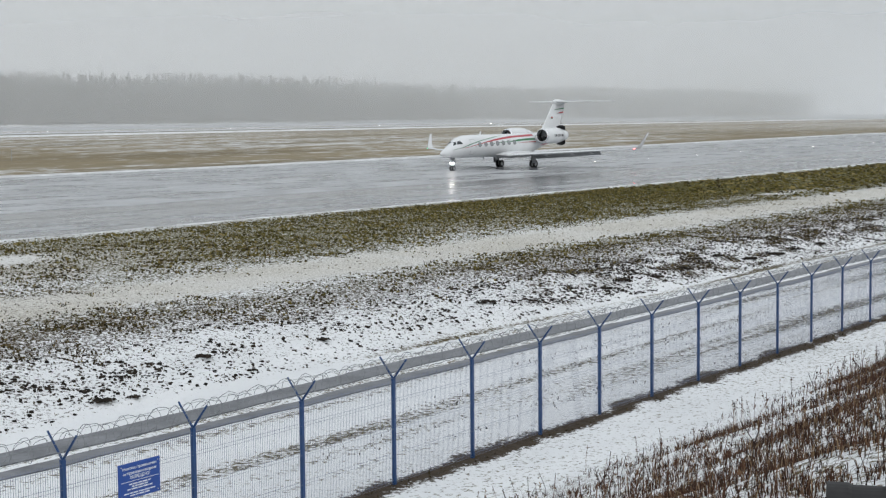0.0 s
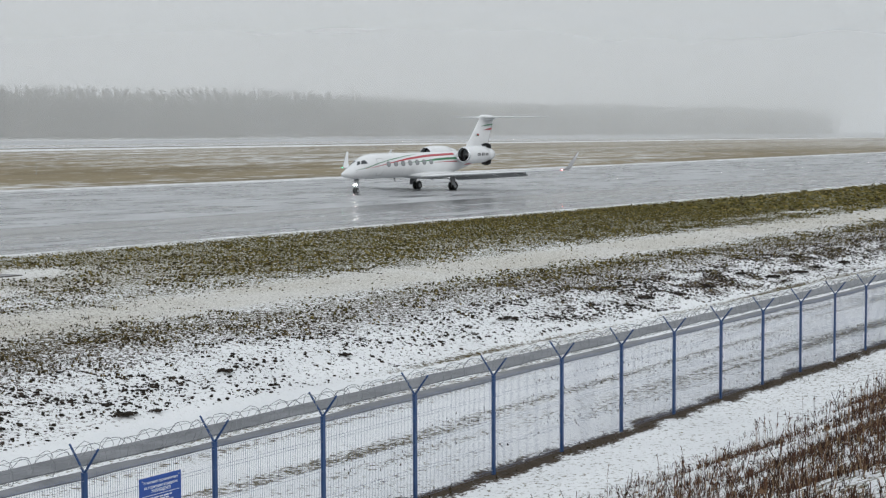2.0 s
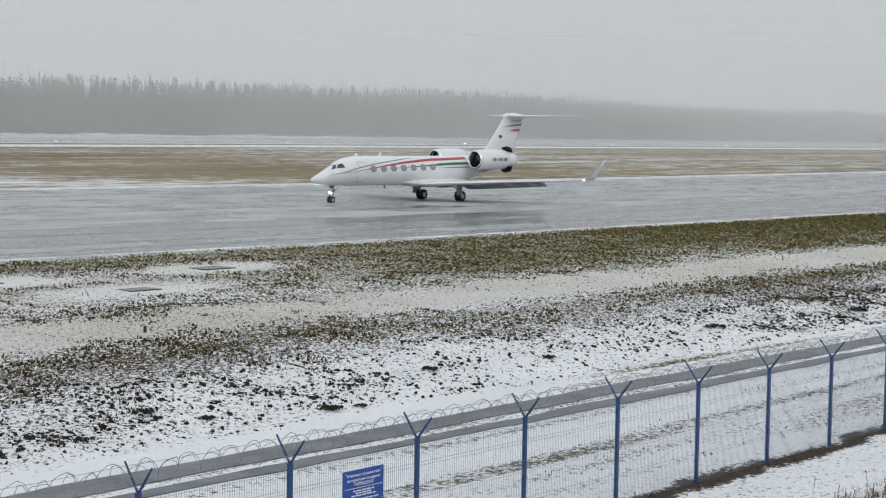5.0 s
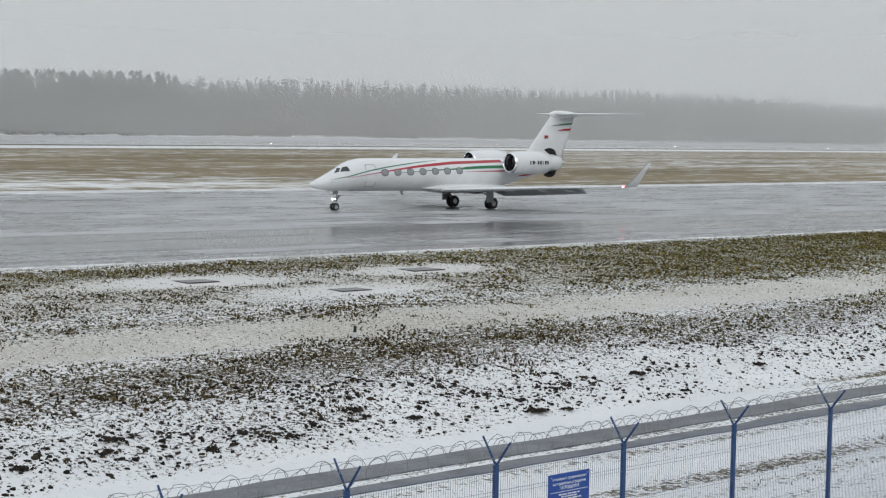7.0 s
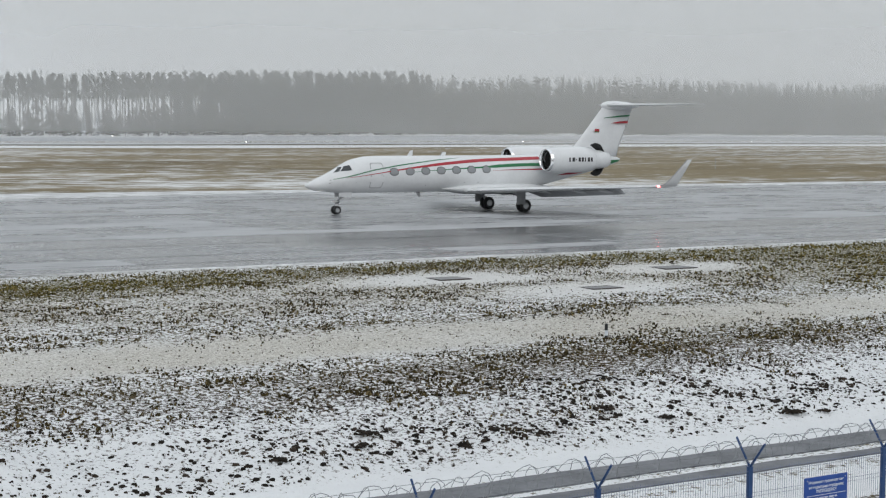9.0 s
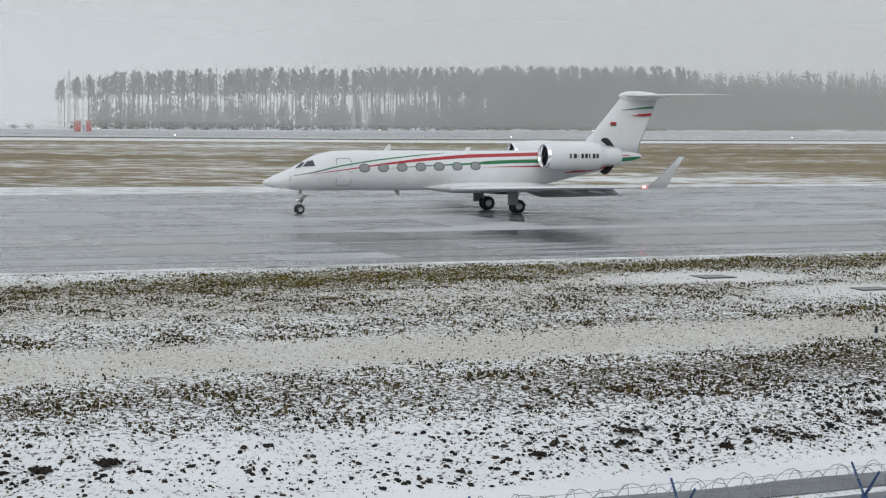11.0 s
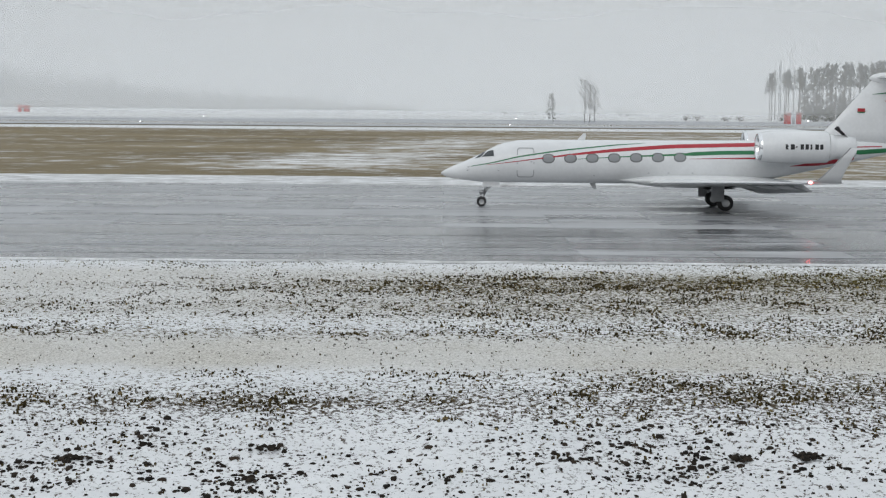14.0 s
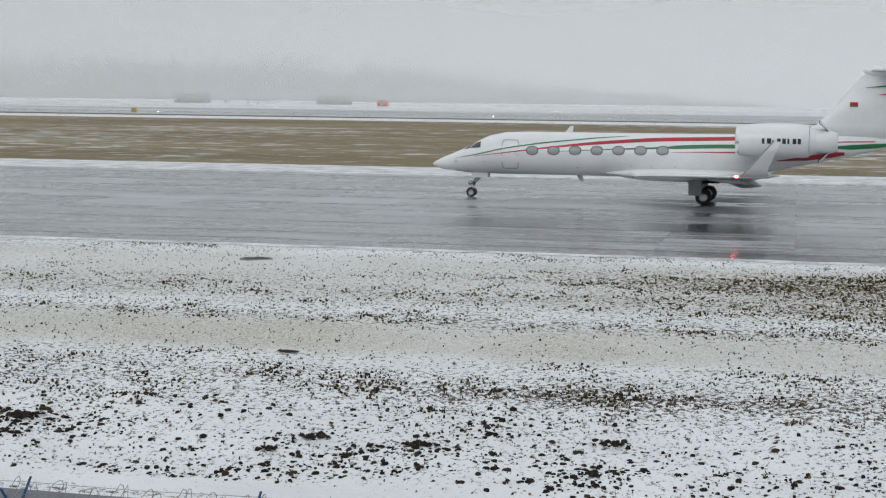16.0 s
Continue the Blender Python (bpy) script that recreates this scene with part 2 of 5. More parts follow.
M = {
    "ground": ground_material(),
    "runway": wet_runway_material(),
    "far_runway": surface("thin_snow_on_asphalt", (0.30, 0.315, 0.335), (0.68, 0.69, 0.71), 0.35, 0.9, stretch=(0.025, 0.6, 1.0), spec=0.1),
    "seam": surface("dark_seam", (0.03, 0.03, 0.033), (0.06, 0.06, 0.065), 2.0, 0.4, bump=0),
    "road": surface("slushy_road", (0.045, 0.05, 0.06), (0.175, 0.18, 0.20), 0.9, 0.45),
    "blue": surface("blue_powder_coat", (0.009, 0.042, 0.135), (0.016, 0.064, 0.19), 3.0, 0.4),
    "wire": surface("galvanised_wire", (0.20, 0.21, 0.22), (0.34, 0.35, 0.36), 6.0, 0.45, 0.7),
    "mesh_wire": surface("fence_wire", (0.14, 0.17, 0.26), (0.24, 0.27, 0.35), 6.0, 0.5, 0.2),
    "paint": surface("aircraft_white", (0.70, 0.71, 0.72), (0.80, 0.81, 0.82), 0.7, 0.22, bump=0.02, spec=0.6),
    "red": surface("red_paint", (0.36, 0.018, 0.03), (0.45, 0.025, 0.04), 2.0, 0.3, bump=0),
    "green": surface("green_paint", (0.012, 0.14, 0.05), (0.02, 0.19, 0.068), 2.0, 0.3, bump=0),
    "black": surface("black_paint", (0.012, 0.012, 0.014), (0.03, 0.03, 0.034), 2.0, 0.4, bump=0),
    # near-black for dark parts, and for shade inside inlet and wheel bay
    "dark": surface("dark_cavity", (0.01, 0.01, 0.011), (0.03, 0.028, 0.028), 4.0, 0.7),
    "rubber": surface("tyre_rubber", (0.012, 0.012, 0.013), (0.03, 0.03, 0.03), 5.0, 0.6),
    "steel": surface("gear_steel", (0.36, 0.37, 0.38), (0.52, 0.53, 0.54), 5.0, 0.35, 0.8),
    "chrome": surface("polished_lip", (0.78, 0.79, 0.80), (0.88, 0.88, 0.89), 3.0, 0.15, 1.0, bump=0),
    "edge": surface("bare_leading_edge", (0.55, 0.56, 0.57), (0.68, 0.69, 0.70), 3.0, 0.25, 0.8, bump=0),
    "grey": surface("grey_paint", (0.30, 0.31, 0.32), (0.42, 0.43, 0.44), 2.0, 0.4),
    # pale base colour stands in for what the cabin panes reflect
    "cabin": glass_like("cabin_glass_pale_reflection", (0.30, 0.31, 0.32), 0.06),
    "ring": surface("window_ring", (0.13, 0.135, 0.14), (0.19, 0.195, 0.20), 2.0, 0.4, bump=0),
    # base lifted from black to grey in place of the side reflection
    "cockpit": glass_like("cockpit_glass_grey_reflection", (0.05, 0.055, 0.06), 0.05),
    "bark": surface("pine_bark", (0.05, 0.042, 0.035), (0.12, 0.10, 0.085), 1.5, 0.9),
    "birch": surface("birch_bark", (0.42, 0.42, 0.41), (0.68, 0.68, 0.66), 1.0, 0.8, stretch=(1, 1, 3)),
    # tree-sized tones paint the light and shade among crowns into the needles
    "needles": surface("pine_needles_shaded", (0.010, 0.016, 0.008), (0.085, 0.095, 0.06), 0.4, 0.8, stretch=(1.0, 1.0, 0.8), bump=0),
    "twigs": surface("bare_twigs", (0.06, 0.05, 0.042), (0.13, 0.11, 0.09), 0.8, 0.9),
    "straw": surface("dry_straw", (0.13, 0.085, 0.04), (0.34, 0.25, 0.14), 1.2, 0.85),
    "clod": surface("wet_soil", (0.018, 0.013, 0.010), (0.06, 0.042, 0.03), 2.0, 0.8, bump=0.5, dist=0.05),
    "slab": surface("damp_concrete", (0.13, 0.13, 0.13), (0.27, 0.27, 0.265), 2.0, 0.5),
    "white": surface("white_print", (0.62, 0.66, 0.72), (0.76, 0.79, 0.84), 3.0, 0.5, bump=0),
    "sign": surface("sign_blue", (0.010, 0.055, 0.27), (0.014, 0.075, 0.34), 3.0, 0.35, bump=0),
    "brick_red": surface("red_boards", (0.40, 0.03, 0.03), (0.52, 0.045, 0.04), 1.0, 0.6),
    "yellow": surface("yellow_boards", (0.33, 0.26, 0.05), (0.42, 0.33, 0.07), 1.0, 0.6),
    "wall": surface("render_wall", (0.20, 0.20, 0.20), (0.30, 0.30, 0.30), 0.4, 0.8),
    "lamp_white": surface("lit_lamp", (0.8, 0.8, 0.8), (0.9, 0.9, 0.9), 2.0, 0.3, bump=0, glow=(1.0, 0.93, 0.85, 9.0)),
    "lamp_red": surface("lit_red_lamp", (0.6, 0.05, 0.05), (0.7, 0.06, 0.06), 2.0, 0.3, bump=0, glow=(1.0, 0.10, 0.10, 14.0)),
    "lamp_green": surface("green_lamp", (0.05, 0.3, 0.15), (0.06, 0.35, 0.18), 2.0, 0.3, bump=0, glow=(0.1, 1.0, 0.5, 1.5)),
    "landing": surface("landing_light", (0.9, 0.9, 0.9), (0.95, 0.95, 0.95), 2.0, 0.2, bump=0, glow=(1.0, 0.97, 0.92, 260.0)),
    "old_snow": surface("speckled_old_snow", (0.34, 0.335, 0.325), (0.93, 0.94, 0.96), 0.55, 0.85, bump=0.5, dist=0.08),
    "snow": surface("packed_snow", (0.74, 0.76, 0.79), (0.87, 0.88, 0.90), 0.6, 0.8, bump=0.4, dist=0.05),
}


# ---- builders
def link_mesh(name, verts, faces, material, smooth=False):
    me = bpy.data.meshes.new(name)
    me.from_pydata([tuple(v) for v in verts], [], faces)
    me.materials.append(material)
    if smooth:
        me.polygons.foreach_set("use_smooth", [True] * len(me.polygons))
    me.update()
    return me


def thing(name, label, category, at=(0, 0, 0), group="", kind=""):
    ob = new(name)
    ob.empty_display_size = 0.2
    ob.location = at
    return tagged(ob, label, category, group, kind)


def part(name, bm, material, parent, label="", smooth=False):
    me = bpy.data.meshes.new(name)
    if smooth:
        for f in bm.faces:
            f.smooth = True
    bm.to_mesh(me)
    bm.free()
    me.materials.append(material)
    ob = new(name, me)
    ob.parent = parent
    return tagged(ob, label)


def mesh_part(name, data, material, parent, label="", smooth=False):
    """A part from plain vertices and faces."""
    ob = new(name, link_mesh(name, data[0], data[1], material, smooth))
    ob.parent = parent
    return tagged(ob, label)


def join(*pieces):
    verts, faces = [], []
    for v, f in pieces:
        k = len(verts)
        verts += [tuple(q) for q in v]
        faces += [tuple(i + k for i in q) for q in f]
    return verts, faces


def boxy(lo, hi):
    (a, b, c), (d, e, f) = lo, hi
    v = [(x, y, z) for x in (a, d) for y in (b, e) for z in (c, f)]
    return v, [(0, 1, 3, 2), (4, 6, 7, 5), (0, 4, 5, 1), (2, 3, 7, 6), (0, 2, 6, 4), (1, 5, 7, 3)]


def bevel_box(lo, hi, r=0.02, seg=2):
    bm = bmesh.new()
    v, f = boxy(lo, hi)
    vs = [bm.verts.new(q) for q in v]
    for q in f:
        bm.faces.new([vs[i] for i in q])
    bmesh.ops.recalc_face_normals(bm, faces=bm.faces)
    bmesh.ops.bevel(bm, geom=bm.edges[:], offset=r, segments=seg, affect="EDGES", profile=0.5)
    return bm


def tube(a, b, ra, rb=None, sides=8, caps=True):
    """A tapered round bar from a to b."""
    a, b = Vector(a), Vector(b)
    rb = ra if rb is None else rb
    w = (b - a).normalized()
    u = w.orthogonal().normalized()
    v = w.cross(u)
    verts = [c + (u * math.cos(k * math.tau / sides) + v * math.sin(k * math.tau / sides)) * r
             for c, r in ((a, ra), (b, rb)) for k in range(sides)]
    faces = [(k, (k + 1) % sides, sides + (k + 1) % sides, sides + k) for k in range(sides)]
    if caps:
        faces += [tuple(range(sides))[::-1], tuple(range(sides, 2 * sides))]
    return verts, faces


def pipe(points, r, sides=5):
    """A round bar that follows the points."""
    pts = [Vector(q) for q in points]
    verts, faces = [], []
    for i, q in enumerate(pts):
        w = (pts[min(i + 1, len(pts) - 1)] - pts[max(i - 1, 0)]).normalized()
        u = Vector((0, 0, 1)).cross(w)
        u = u.normalized() if u.length > 1e-4 else Vector((1, 0, 0))
        v = w.cross(u)
        verts += [q + (u * math.cos(k * math.tau / sides) + v * math.sin(k * math.tau / sides)) * r for k in range(sides)]
        if i:
            o = (i - 1) * sides
            faces += [(o + k, o + (k + 1) % sides, o + sides + (k + 1) % sides, o + sides + k) for k in range(sides)]
    return verts, faces


def lathe(profile, axis="x", sides=32, centre=(0, 0, 0), close=False):
    """Turns (along, radius) pairs round an axis."""
    verts, faces = [], []
    for s, r in profile:
        for k in range(sides):
            c, d = math.cos(k * math.tau / sides) * r, math.sin(k * math.tau / sides) * r
            q = {"x": (s, c, d), "y": (d, s, c), "z": (c, d, s)}[axis]
            verts.append(tuple(q[i] + centre[i] for i in range(3)))
    for i in range(len(profile) - 1):
        o = i * sides
        faces += [(o + k, o + sides + k, o + sides + (k + 1) % sides, o + (k + 1) % sides) for k in range(sides)]
    return verts, faces


def loft(rings, cap=True):
    n = len(rings[0])
    verts = [q for ring in rings for q in ring]
    faces = []
    for i in range(len(rings) - 1):
        o = i * n
        faces += [(o + k, o + n + k, o + n + (k + 1) % n, o + (k + 1) % n) for k in range(n)]
    if cap:
        faces += [tuple(range(n)), tuple(range((len(rings) - 1) * n, len(rings) * n))[::-1]]
    return verts, faces


def smoothstep(a, b, v):
    t = np.clip((v - a) / (b - a), 0, 1)
    return t * t * (3 - 2 * t)


# ---- value noise on arrays
_lattice = np.random.RandomState(7).rand(256, 256)


def field(x, y, scale, octaves=4, seed=0):
    """Smooth noise from 0 to 1 over arrays of places."""
    total, weight = 0.0, 0.0
    for o in range(octaves):
        f, w = scale * 2 ** o, 0.5 ** o
        u, v = x * f + 17.3 * seed + 5.1 * o, y * f + 9.7 * seed + 3.7 * o
        i, j = np.floor(u).astype(int), np.floor(v).astype(int)
        a, b = u - i, v - j
        a, b = a * a * (3 - 2 * a), b * b * (3 - 2 * b)
        g = lambda p, q: _lattice[p % 256, q % 256]
        total = total + w * ((g(i, j) * (1 - a) + g(i + 1, j) * a) * (1 - b) + (g(i, j + 1) * (1 - a) + g(i + 1, j + 1) * a) * b)
        weight += w
    return total / weight


def climb(x):
    """The airfield's gentle climb towards the far end of the runway."""
    return np.interp(x, [150, 180, 250, 365, 713, 1500, 5000], [0.0, 0.06, 0.36, 0.88, 1.7, 2.7, 3.2])


COVERS = ((34.9, 52.3), (38.7, 47.7), (46.2, 52.2))


def ground_height(x, y):
    """Height of the ground: camera bank, fence line, road, rough bank, verge, far field."""
    x, y = np.asarray(x, float), np.asarray(y, float)
    z = np.interp(y, [-400, -30, 1.5, 4, 15.5, 29.0, 32.5, 36, 45, 57, 58.9, 127, 135, 300, 400, 428, 470, 503, 900, 4000],
                  [4.2, 4.2, 3.75, 2.9, -1.86, -1.83, -1.15, -0.85, -0.42, -0.08, -0.06, -0.06, -0.12, -0.25, 0.0, 0.5, 0.55, 2.0, 3.5, 4.5])
    z = z + 1.2 * smoothstep(474, 506, y) * smoothstep(100, 480, x) + climb(x)
    calm = 1.0
    for cx, cy in COVERS:
        calm = calm * (1 - np.exp(-((x - cx) / 1.7) ** 4 - ((y - cy) / 1.4) ** 4))
    rough = smoothstep(28.6, 30, y) * (1 - smoothstep(33, 38, y))
    z = z + rough * (field(x, y, 0.5, 4, 3) - 0.5) * 0.55
    z = z + smoothstep(30, 33, y) * (1 - smoothstep(54, 58, y)) * calm * (field(x, y, 1.1, 3, 5) - 0.5) * 0.22
    z = z + (1 - smoothstep(8, 16, y)) * (field(x, y, 0.35, 4, 6) - 0.5) * 0.5
    z = z + smoothstep(127, 135, y) * (1 - smoothstep(380, 440, y)) * (field(x, y, 0.02, 3, 8) - 0.5) * 0.3
    return z


# ---- ground, runway, road
def snow_cover(x, y):
    """Snow cover from 0 to 1, with the shares of soil, sandy slush and green grass."""
    big = field(x * 0.35, y, 0.22, 4, 11)
    blot = field(x * 0.5, y, 0.09, 3, 12)
    along = y + np.exp(-((y - 18.3) / 0.9) ** 2) * (field(x, y, 0.9, 4, 33) - 0.5) * 1.1
    c = np.interp(along, [-30, 2, 14, 16, 17.9, 18.12, 18.45, 18.7, 24, 28.8, 29.6, 31.8, 32.6, 34, 36.5, 38.2, 39.4, 41.6, 43.2, 47, 53, 57.2, 58.0, 59.4,
                      125, 127, 131, 133, 150, 300, 396, 400, 419, 422, 429, 432, 498, 501, 512, 700, 5000],
                  [.60, .60, .64, .70, .69, .08, .08, .69, .71, .88, .70, .67, .665, .55, .47, .56, .74, .74, .52, .49, .475, .45, .53, .60,
                   .9, .66, .64, .36, .38, .36, .36, .66, .66, .22, .22, .5, .5, .66, .62, .70, .78])
    verge = smoothstep(42.5, 45, y) * (1 - smoothstep(57.0, 58.2, y))
    band = smoothstep(32.5, 34, y) * (1 - smoothstep(37, 39, y))
    near = 1 - smoothstep(120, 126, y)
    c = c + verge * (-0.09 * smoothstep(38, 75, x) - 0.13 * smoothstep(70, 105, x) + 0.10 * (1 - smoothstep(-16, 8, x)) + 0.03 * (1 - smoothstep(47, 57, y)) * (1 - smoothstep(45, 80, x)))
    c = c + band * (-0.05 * smoothstep(45, 70, x) + 0.06 * (1 - smoothstep(-6, 14, x)))
    c = c + near * ((big - 0.5) * 0.17 + (blot - 0.5) * 0.14)
    # white drifts round the covers in the verge
    for cx, cy, rx, ry, s in ((34.5, 52.3, 3.8, 1.5, .42), (38.5, 47.6, 3.6, 1.3, .42), (46, 52.2, 3.8, 1.4, .4), (20, 54.5, 9, 2.4, -.13), (6, 56.2, 16, 2.2, .05), (31, 50, 5, 1.6, -.10), (-19, 54.5, 10, 3.0, .26), (-10, 58, 16, 1.6, .06), (-6, 50, 8, 1.2, .10), (119, 45.6, 14, 1.2, .3), (20, 35, 14, 2.2, -.03), (-2, 36.5, 14, 1.6, .04), (3, 56.6, 10, 2.0, .13), (12, 57.2, 13, 1.6, .09), (-3, 35.2, 4.5, 0.7, -.16)):
        c = c + s * np.exp(-(((x - cx) / rx) ** 2 + ((y - cy) / ry) ** 2))
    far = smoothstep(131, 135, y) * (1 - smoothstep(396, 400, y))
    c = c + far * ((field(x * 0.6, y, 0.018, 4, 14) - 0.52) * 0.36 + (field(x * 0.22, y, 0.10, 3, 15) - 0.5) * 0.32 + 0.26 * np.exp(-((x - 98) / 26) ** 2 - ((y - 148) / 9) ** 2) - 0.05 * (1 - smoothstep(-40, 60, x)))
    track = np.exp(-((x + 13 - (y - 150) * 0.12) / (9 + (y - 140) * 0.05)) ** 2) * smoothstep(136, 150, y) * (1 - smoothstep(260, 330, y))
    c = c + 0.22 * track + 0.24 * smoothstep(125, 126, y) * (1 - smoothstep(129.5, 132, y)) * (1 - smoothstep(20, 110, x))
    ditch = smoothstep(48, 66, x) * smoothstep(29.3, 30.2, y) * (1 - smoothstep(32.5, 34.5, y))
    c = c - 0.26 * ditch * smoothstep(0.45, 0.7, field(x * 0.5, y, 1.1, 3, 23)) - 0.04 * ditch
    foot = np.exp(-((y - 28.95 - 0.5 * (field(x, x * 0, 0.07, 2, 25) - 0.5)) / 0.28) ** 2) * smoothstep(36, 46, x)
    c = c - 0.62 * foot * (0.3 + field(x * 0.3, y, 0.6, 3, 26))
    c = c - 0.05 * smoothstep(40, 60, x) * smoothstep(18.6, 19, y) * (1 - smoothstep(25, 28, y))
    ruts = smoothstep(18.9, 19.6, y) * (1 - smoothstep(28.2, 29, y))
    c = c + ruts * (field(x * 0.03, y, 1.7, 3, 19) - 0.5) * 0.95
    soil = smoothstep(28.6, 29.8, y) * (1 - smoothstep(33.5, 40, y)) * 0.9 + ((y > 17.8) & (y < 18.8)) * 0.95
    lane = smoothstep(37.6, 39.6, y) * (1 - smoothstep(41.5, 44, y)) + 0.6 * smoothstep(44, 48, y) * (1 - smoothstep(55, 58, y)) + 0.25 * far
    green = 0.8 * np.exp(-((x - 22) / 10) ** 2 - ((y - 54) / 3) ** 2) + smoothstep(25, 70, x) * near * smoothstep(30, 40, y) + 0.55 * smoothstep(54, 56, y) * near
    straw = far
    return c, soil, lane * (field(x, y, 0.3, 3, 16) * 0.6 + 0.6), np.clip(green, 0, 1), straw


def build_ground():
    xs = np.concatenate([[-5000, -3000, -1800, -1100, -700, -450, -300, -200, -140, -100, -75, -60, -50], np.arange(-42, 135, 0.45),
                         np.arange(135, 260, 1.5), [262, 270, 285, 310, 350, 410, 500, 640, 850, 1200, 1800, 3000, 5000]])
    ys = np.concatenate([[-400, -200, -90, -40, -20, -10, -5], np.arange(-2, 16, 0.45), np.arange(16, 28, 0.3), np.arange(28, 40, 0.3),
                         np.arange(40, 60, 0.4), [62, 70, 90, 115, 124], np.arange(126, 136, 1.0), np.arange(137, 200, 4.0), np.arange(200, 396, 8.0),
                         [396, 400, 406, 413, 419, 421, 423, 426, 429, 431, 435, 440, 460, 480, 497, 500, 503, 507, 515, 530, 570, 620, 700, 800, 950, 1200, 1600, 2200, 3200, 4900]])
    X, Y = np.meshgrid(xs, ys)
    Z = ground_height(X, Y)
    c, soil, lane, green, straw = snow_cover(X, Y)
    nx, ny = len(xs), len(ys)
    co = np.stack([X, Y, Z], -1).reshape(-1, 3)
    k = (np.arange(ny - 1)[:, None] * nx + np.arange(nx - 1)[None]).ravel()
    quads = np.stack([k, k + 1, k + nx + 1, k + nx], 1)
    me = bpy.data.meshes.new("ground")
    me.vertices.add(len(co))
    me.vertices.foreach_set("co", co.ravel())
    me.loops.add(quads.size)
    me.loops.foreach_set("vertex_index", quads.ravel())
    me.polygons.add(len(quads))
    me.polygons.foreach_set("loop_start", np.arange(0, quads.size, 4))
    me.polygons.foreach_set("use_smooth", np.ones(len(quads), bool))
    for key, arr in (("cover", c), ("soil", soil), ("tan", np.clip(lane, 0, 1)), ("green", green), ("straw", straw)):
        me.attributes.new(key, "FLOAT", "POINT").data.foreach_set("value", np.ascontiguousarray(arr.ravel(), dtype=np.float32))
    me.update(calc_edges=True)
    me.materials.append(M["ground"])
    tagged(new("ground", me), "snow-dusted airfield grass, mud and verges", "ground", kind="structure")


def strip(name, label, y0, y1, z, material, x0=-4500.0, x1=4500.0, thick=0.04, category="road"):
    xs = [x0] + [x for x in (-600, -120, 0, 120, 150, 180, 215, 250, 305, 365, 470, 590, 713, 1000, 1500) if x0 < x < x1] + [x1]
    verts = [(x, y, zz + float(climb(x))) for zz in (z, z - thick) for x in xs for y in (y0, y1)]
    n = len(xs)
    faces = [(2 * k, 2 * k + 2, 2 * k + 3, 2 * k + 1) for k in range(n - 1)]
    o = 2 * n
    faces += [(2 * k, o + 2 * k, o + 2 * k + 2, 2 * k + 2) for k in range(n - 1)]
    faces += [(2 * k + 1, 2 * k + 3, o + 2 * k + 3, o + 2 * k + 1) for k in range(n - 1)]
    ob = new(name, link_mesh(name, verts, faces, material))
    return tagged(ob, label, category, kind="structure") if category else ob


build_ground()
runway = strip("runway", "wide wet grey runway of concrete slabs", RUNWAY_NEAR, RUNWAY_FAR, 0.0, M["runway"], category="runway")


def wheel_track(name, y0, y1, seed):
    """A bare wheel track of the perimeter road, with ragged snow edges."""
    xs = np.arange(-60, 190, 0.5)
    a = y0 + (field(xs, xs * 0 + 1.0, 0.4, 4, seed) - 0.5) * 0.35
    b = y1 + (field(xs, xs * 0 + 2.0, 0.4, 4, seed + 1) - 0.5) * 0.35
    verts = [(x, yy, float(ground_height(x, yy)) + dz) for dz in (0.03, -0.05) for x, p, q in zip(xs, a, b) for yy in (p, q)]
    n = len(xs)
    faces = [(2 * k, 2 * k + 2, 2 * k + 3, 2 * k + 1) for k in range(n - 1)]
    o = 2 * n
    faces += [(2 * k, o + 2 * k, o + 2 * k + 2, 2 * k + 2) for k in range(n - 1)]
    tagged(new(name, link_mesh(name, verts, faces, M["road"])), "bare wet wheel track of the snowy perimeter road", "road", kind="structure")


wheel_track("road_1", 26.55, 27.6, 21)
wheel_track("road_2", 25.5, 26.05, 24)


def far_runway():
    """The second runway and its apron, which climb gently towards the wood."""
    xs = np.concatenate([[-4500, -2000, -1000], np.arange(-600, 1500, 20.0), [2000, 4500]])
    ys = np.array([431.0, 440, 450, 460, 470, 476, 482, 488, 494, 499.5])
    X, Y = np.meshgrid(xs, ys)
    Z = ground_height(X, Y) + 0.06
    n = len(xs)
    faces = [(j * n + i, j * n + i + 1, (j + 1) * n + i + 1, (j + 1) * n + i) for j in range(len(ys) - 1) for i in range(n - 1)]
    verts = np.stack([X, Y, Z], -1).reshape(-1, 3).tolist()
    o = len(verts)
    verts += [(x, ys[0], z - 0.3) for x, z in zip(xs, Z[0])]
    faces += [(o + i, o + i + 1, i + 1, i) for i in range(n - 1)]
    tagged(new("road_3", link_mesh("road_3", verts, faces, M["far_runway"], True)), "distant grey second runway under thin snow", "runway", kind="structure")


far_runway()

for at, wide, tint in ((61.2, 0.10, "seam"), (64.7, 0.09, "seam"), (70.6, 0.09, "seam"), (75.75, 0.12, "slab"), (82.8, 0.10, "seam"), (89.0, 0.08, "seam"), (96.0, 0.12, "seam"), (104.0, 0.12, "seam"), (113.0, 0.14, "seam")):
    strip("joint", "", at - wide / 2, at + wide / 2, 0.004, M[tint], -700, 900, 0.014, "").parent = runway

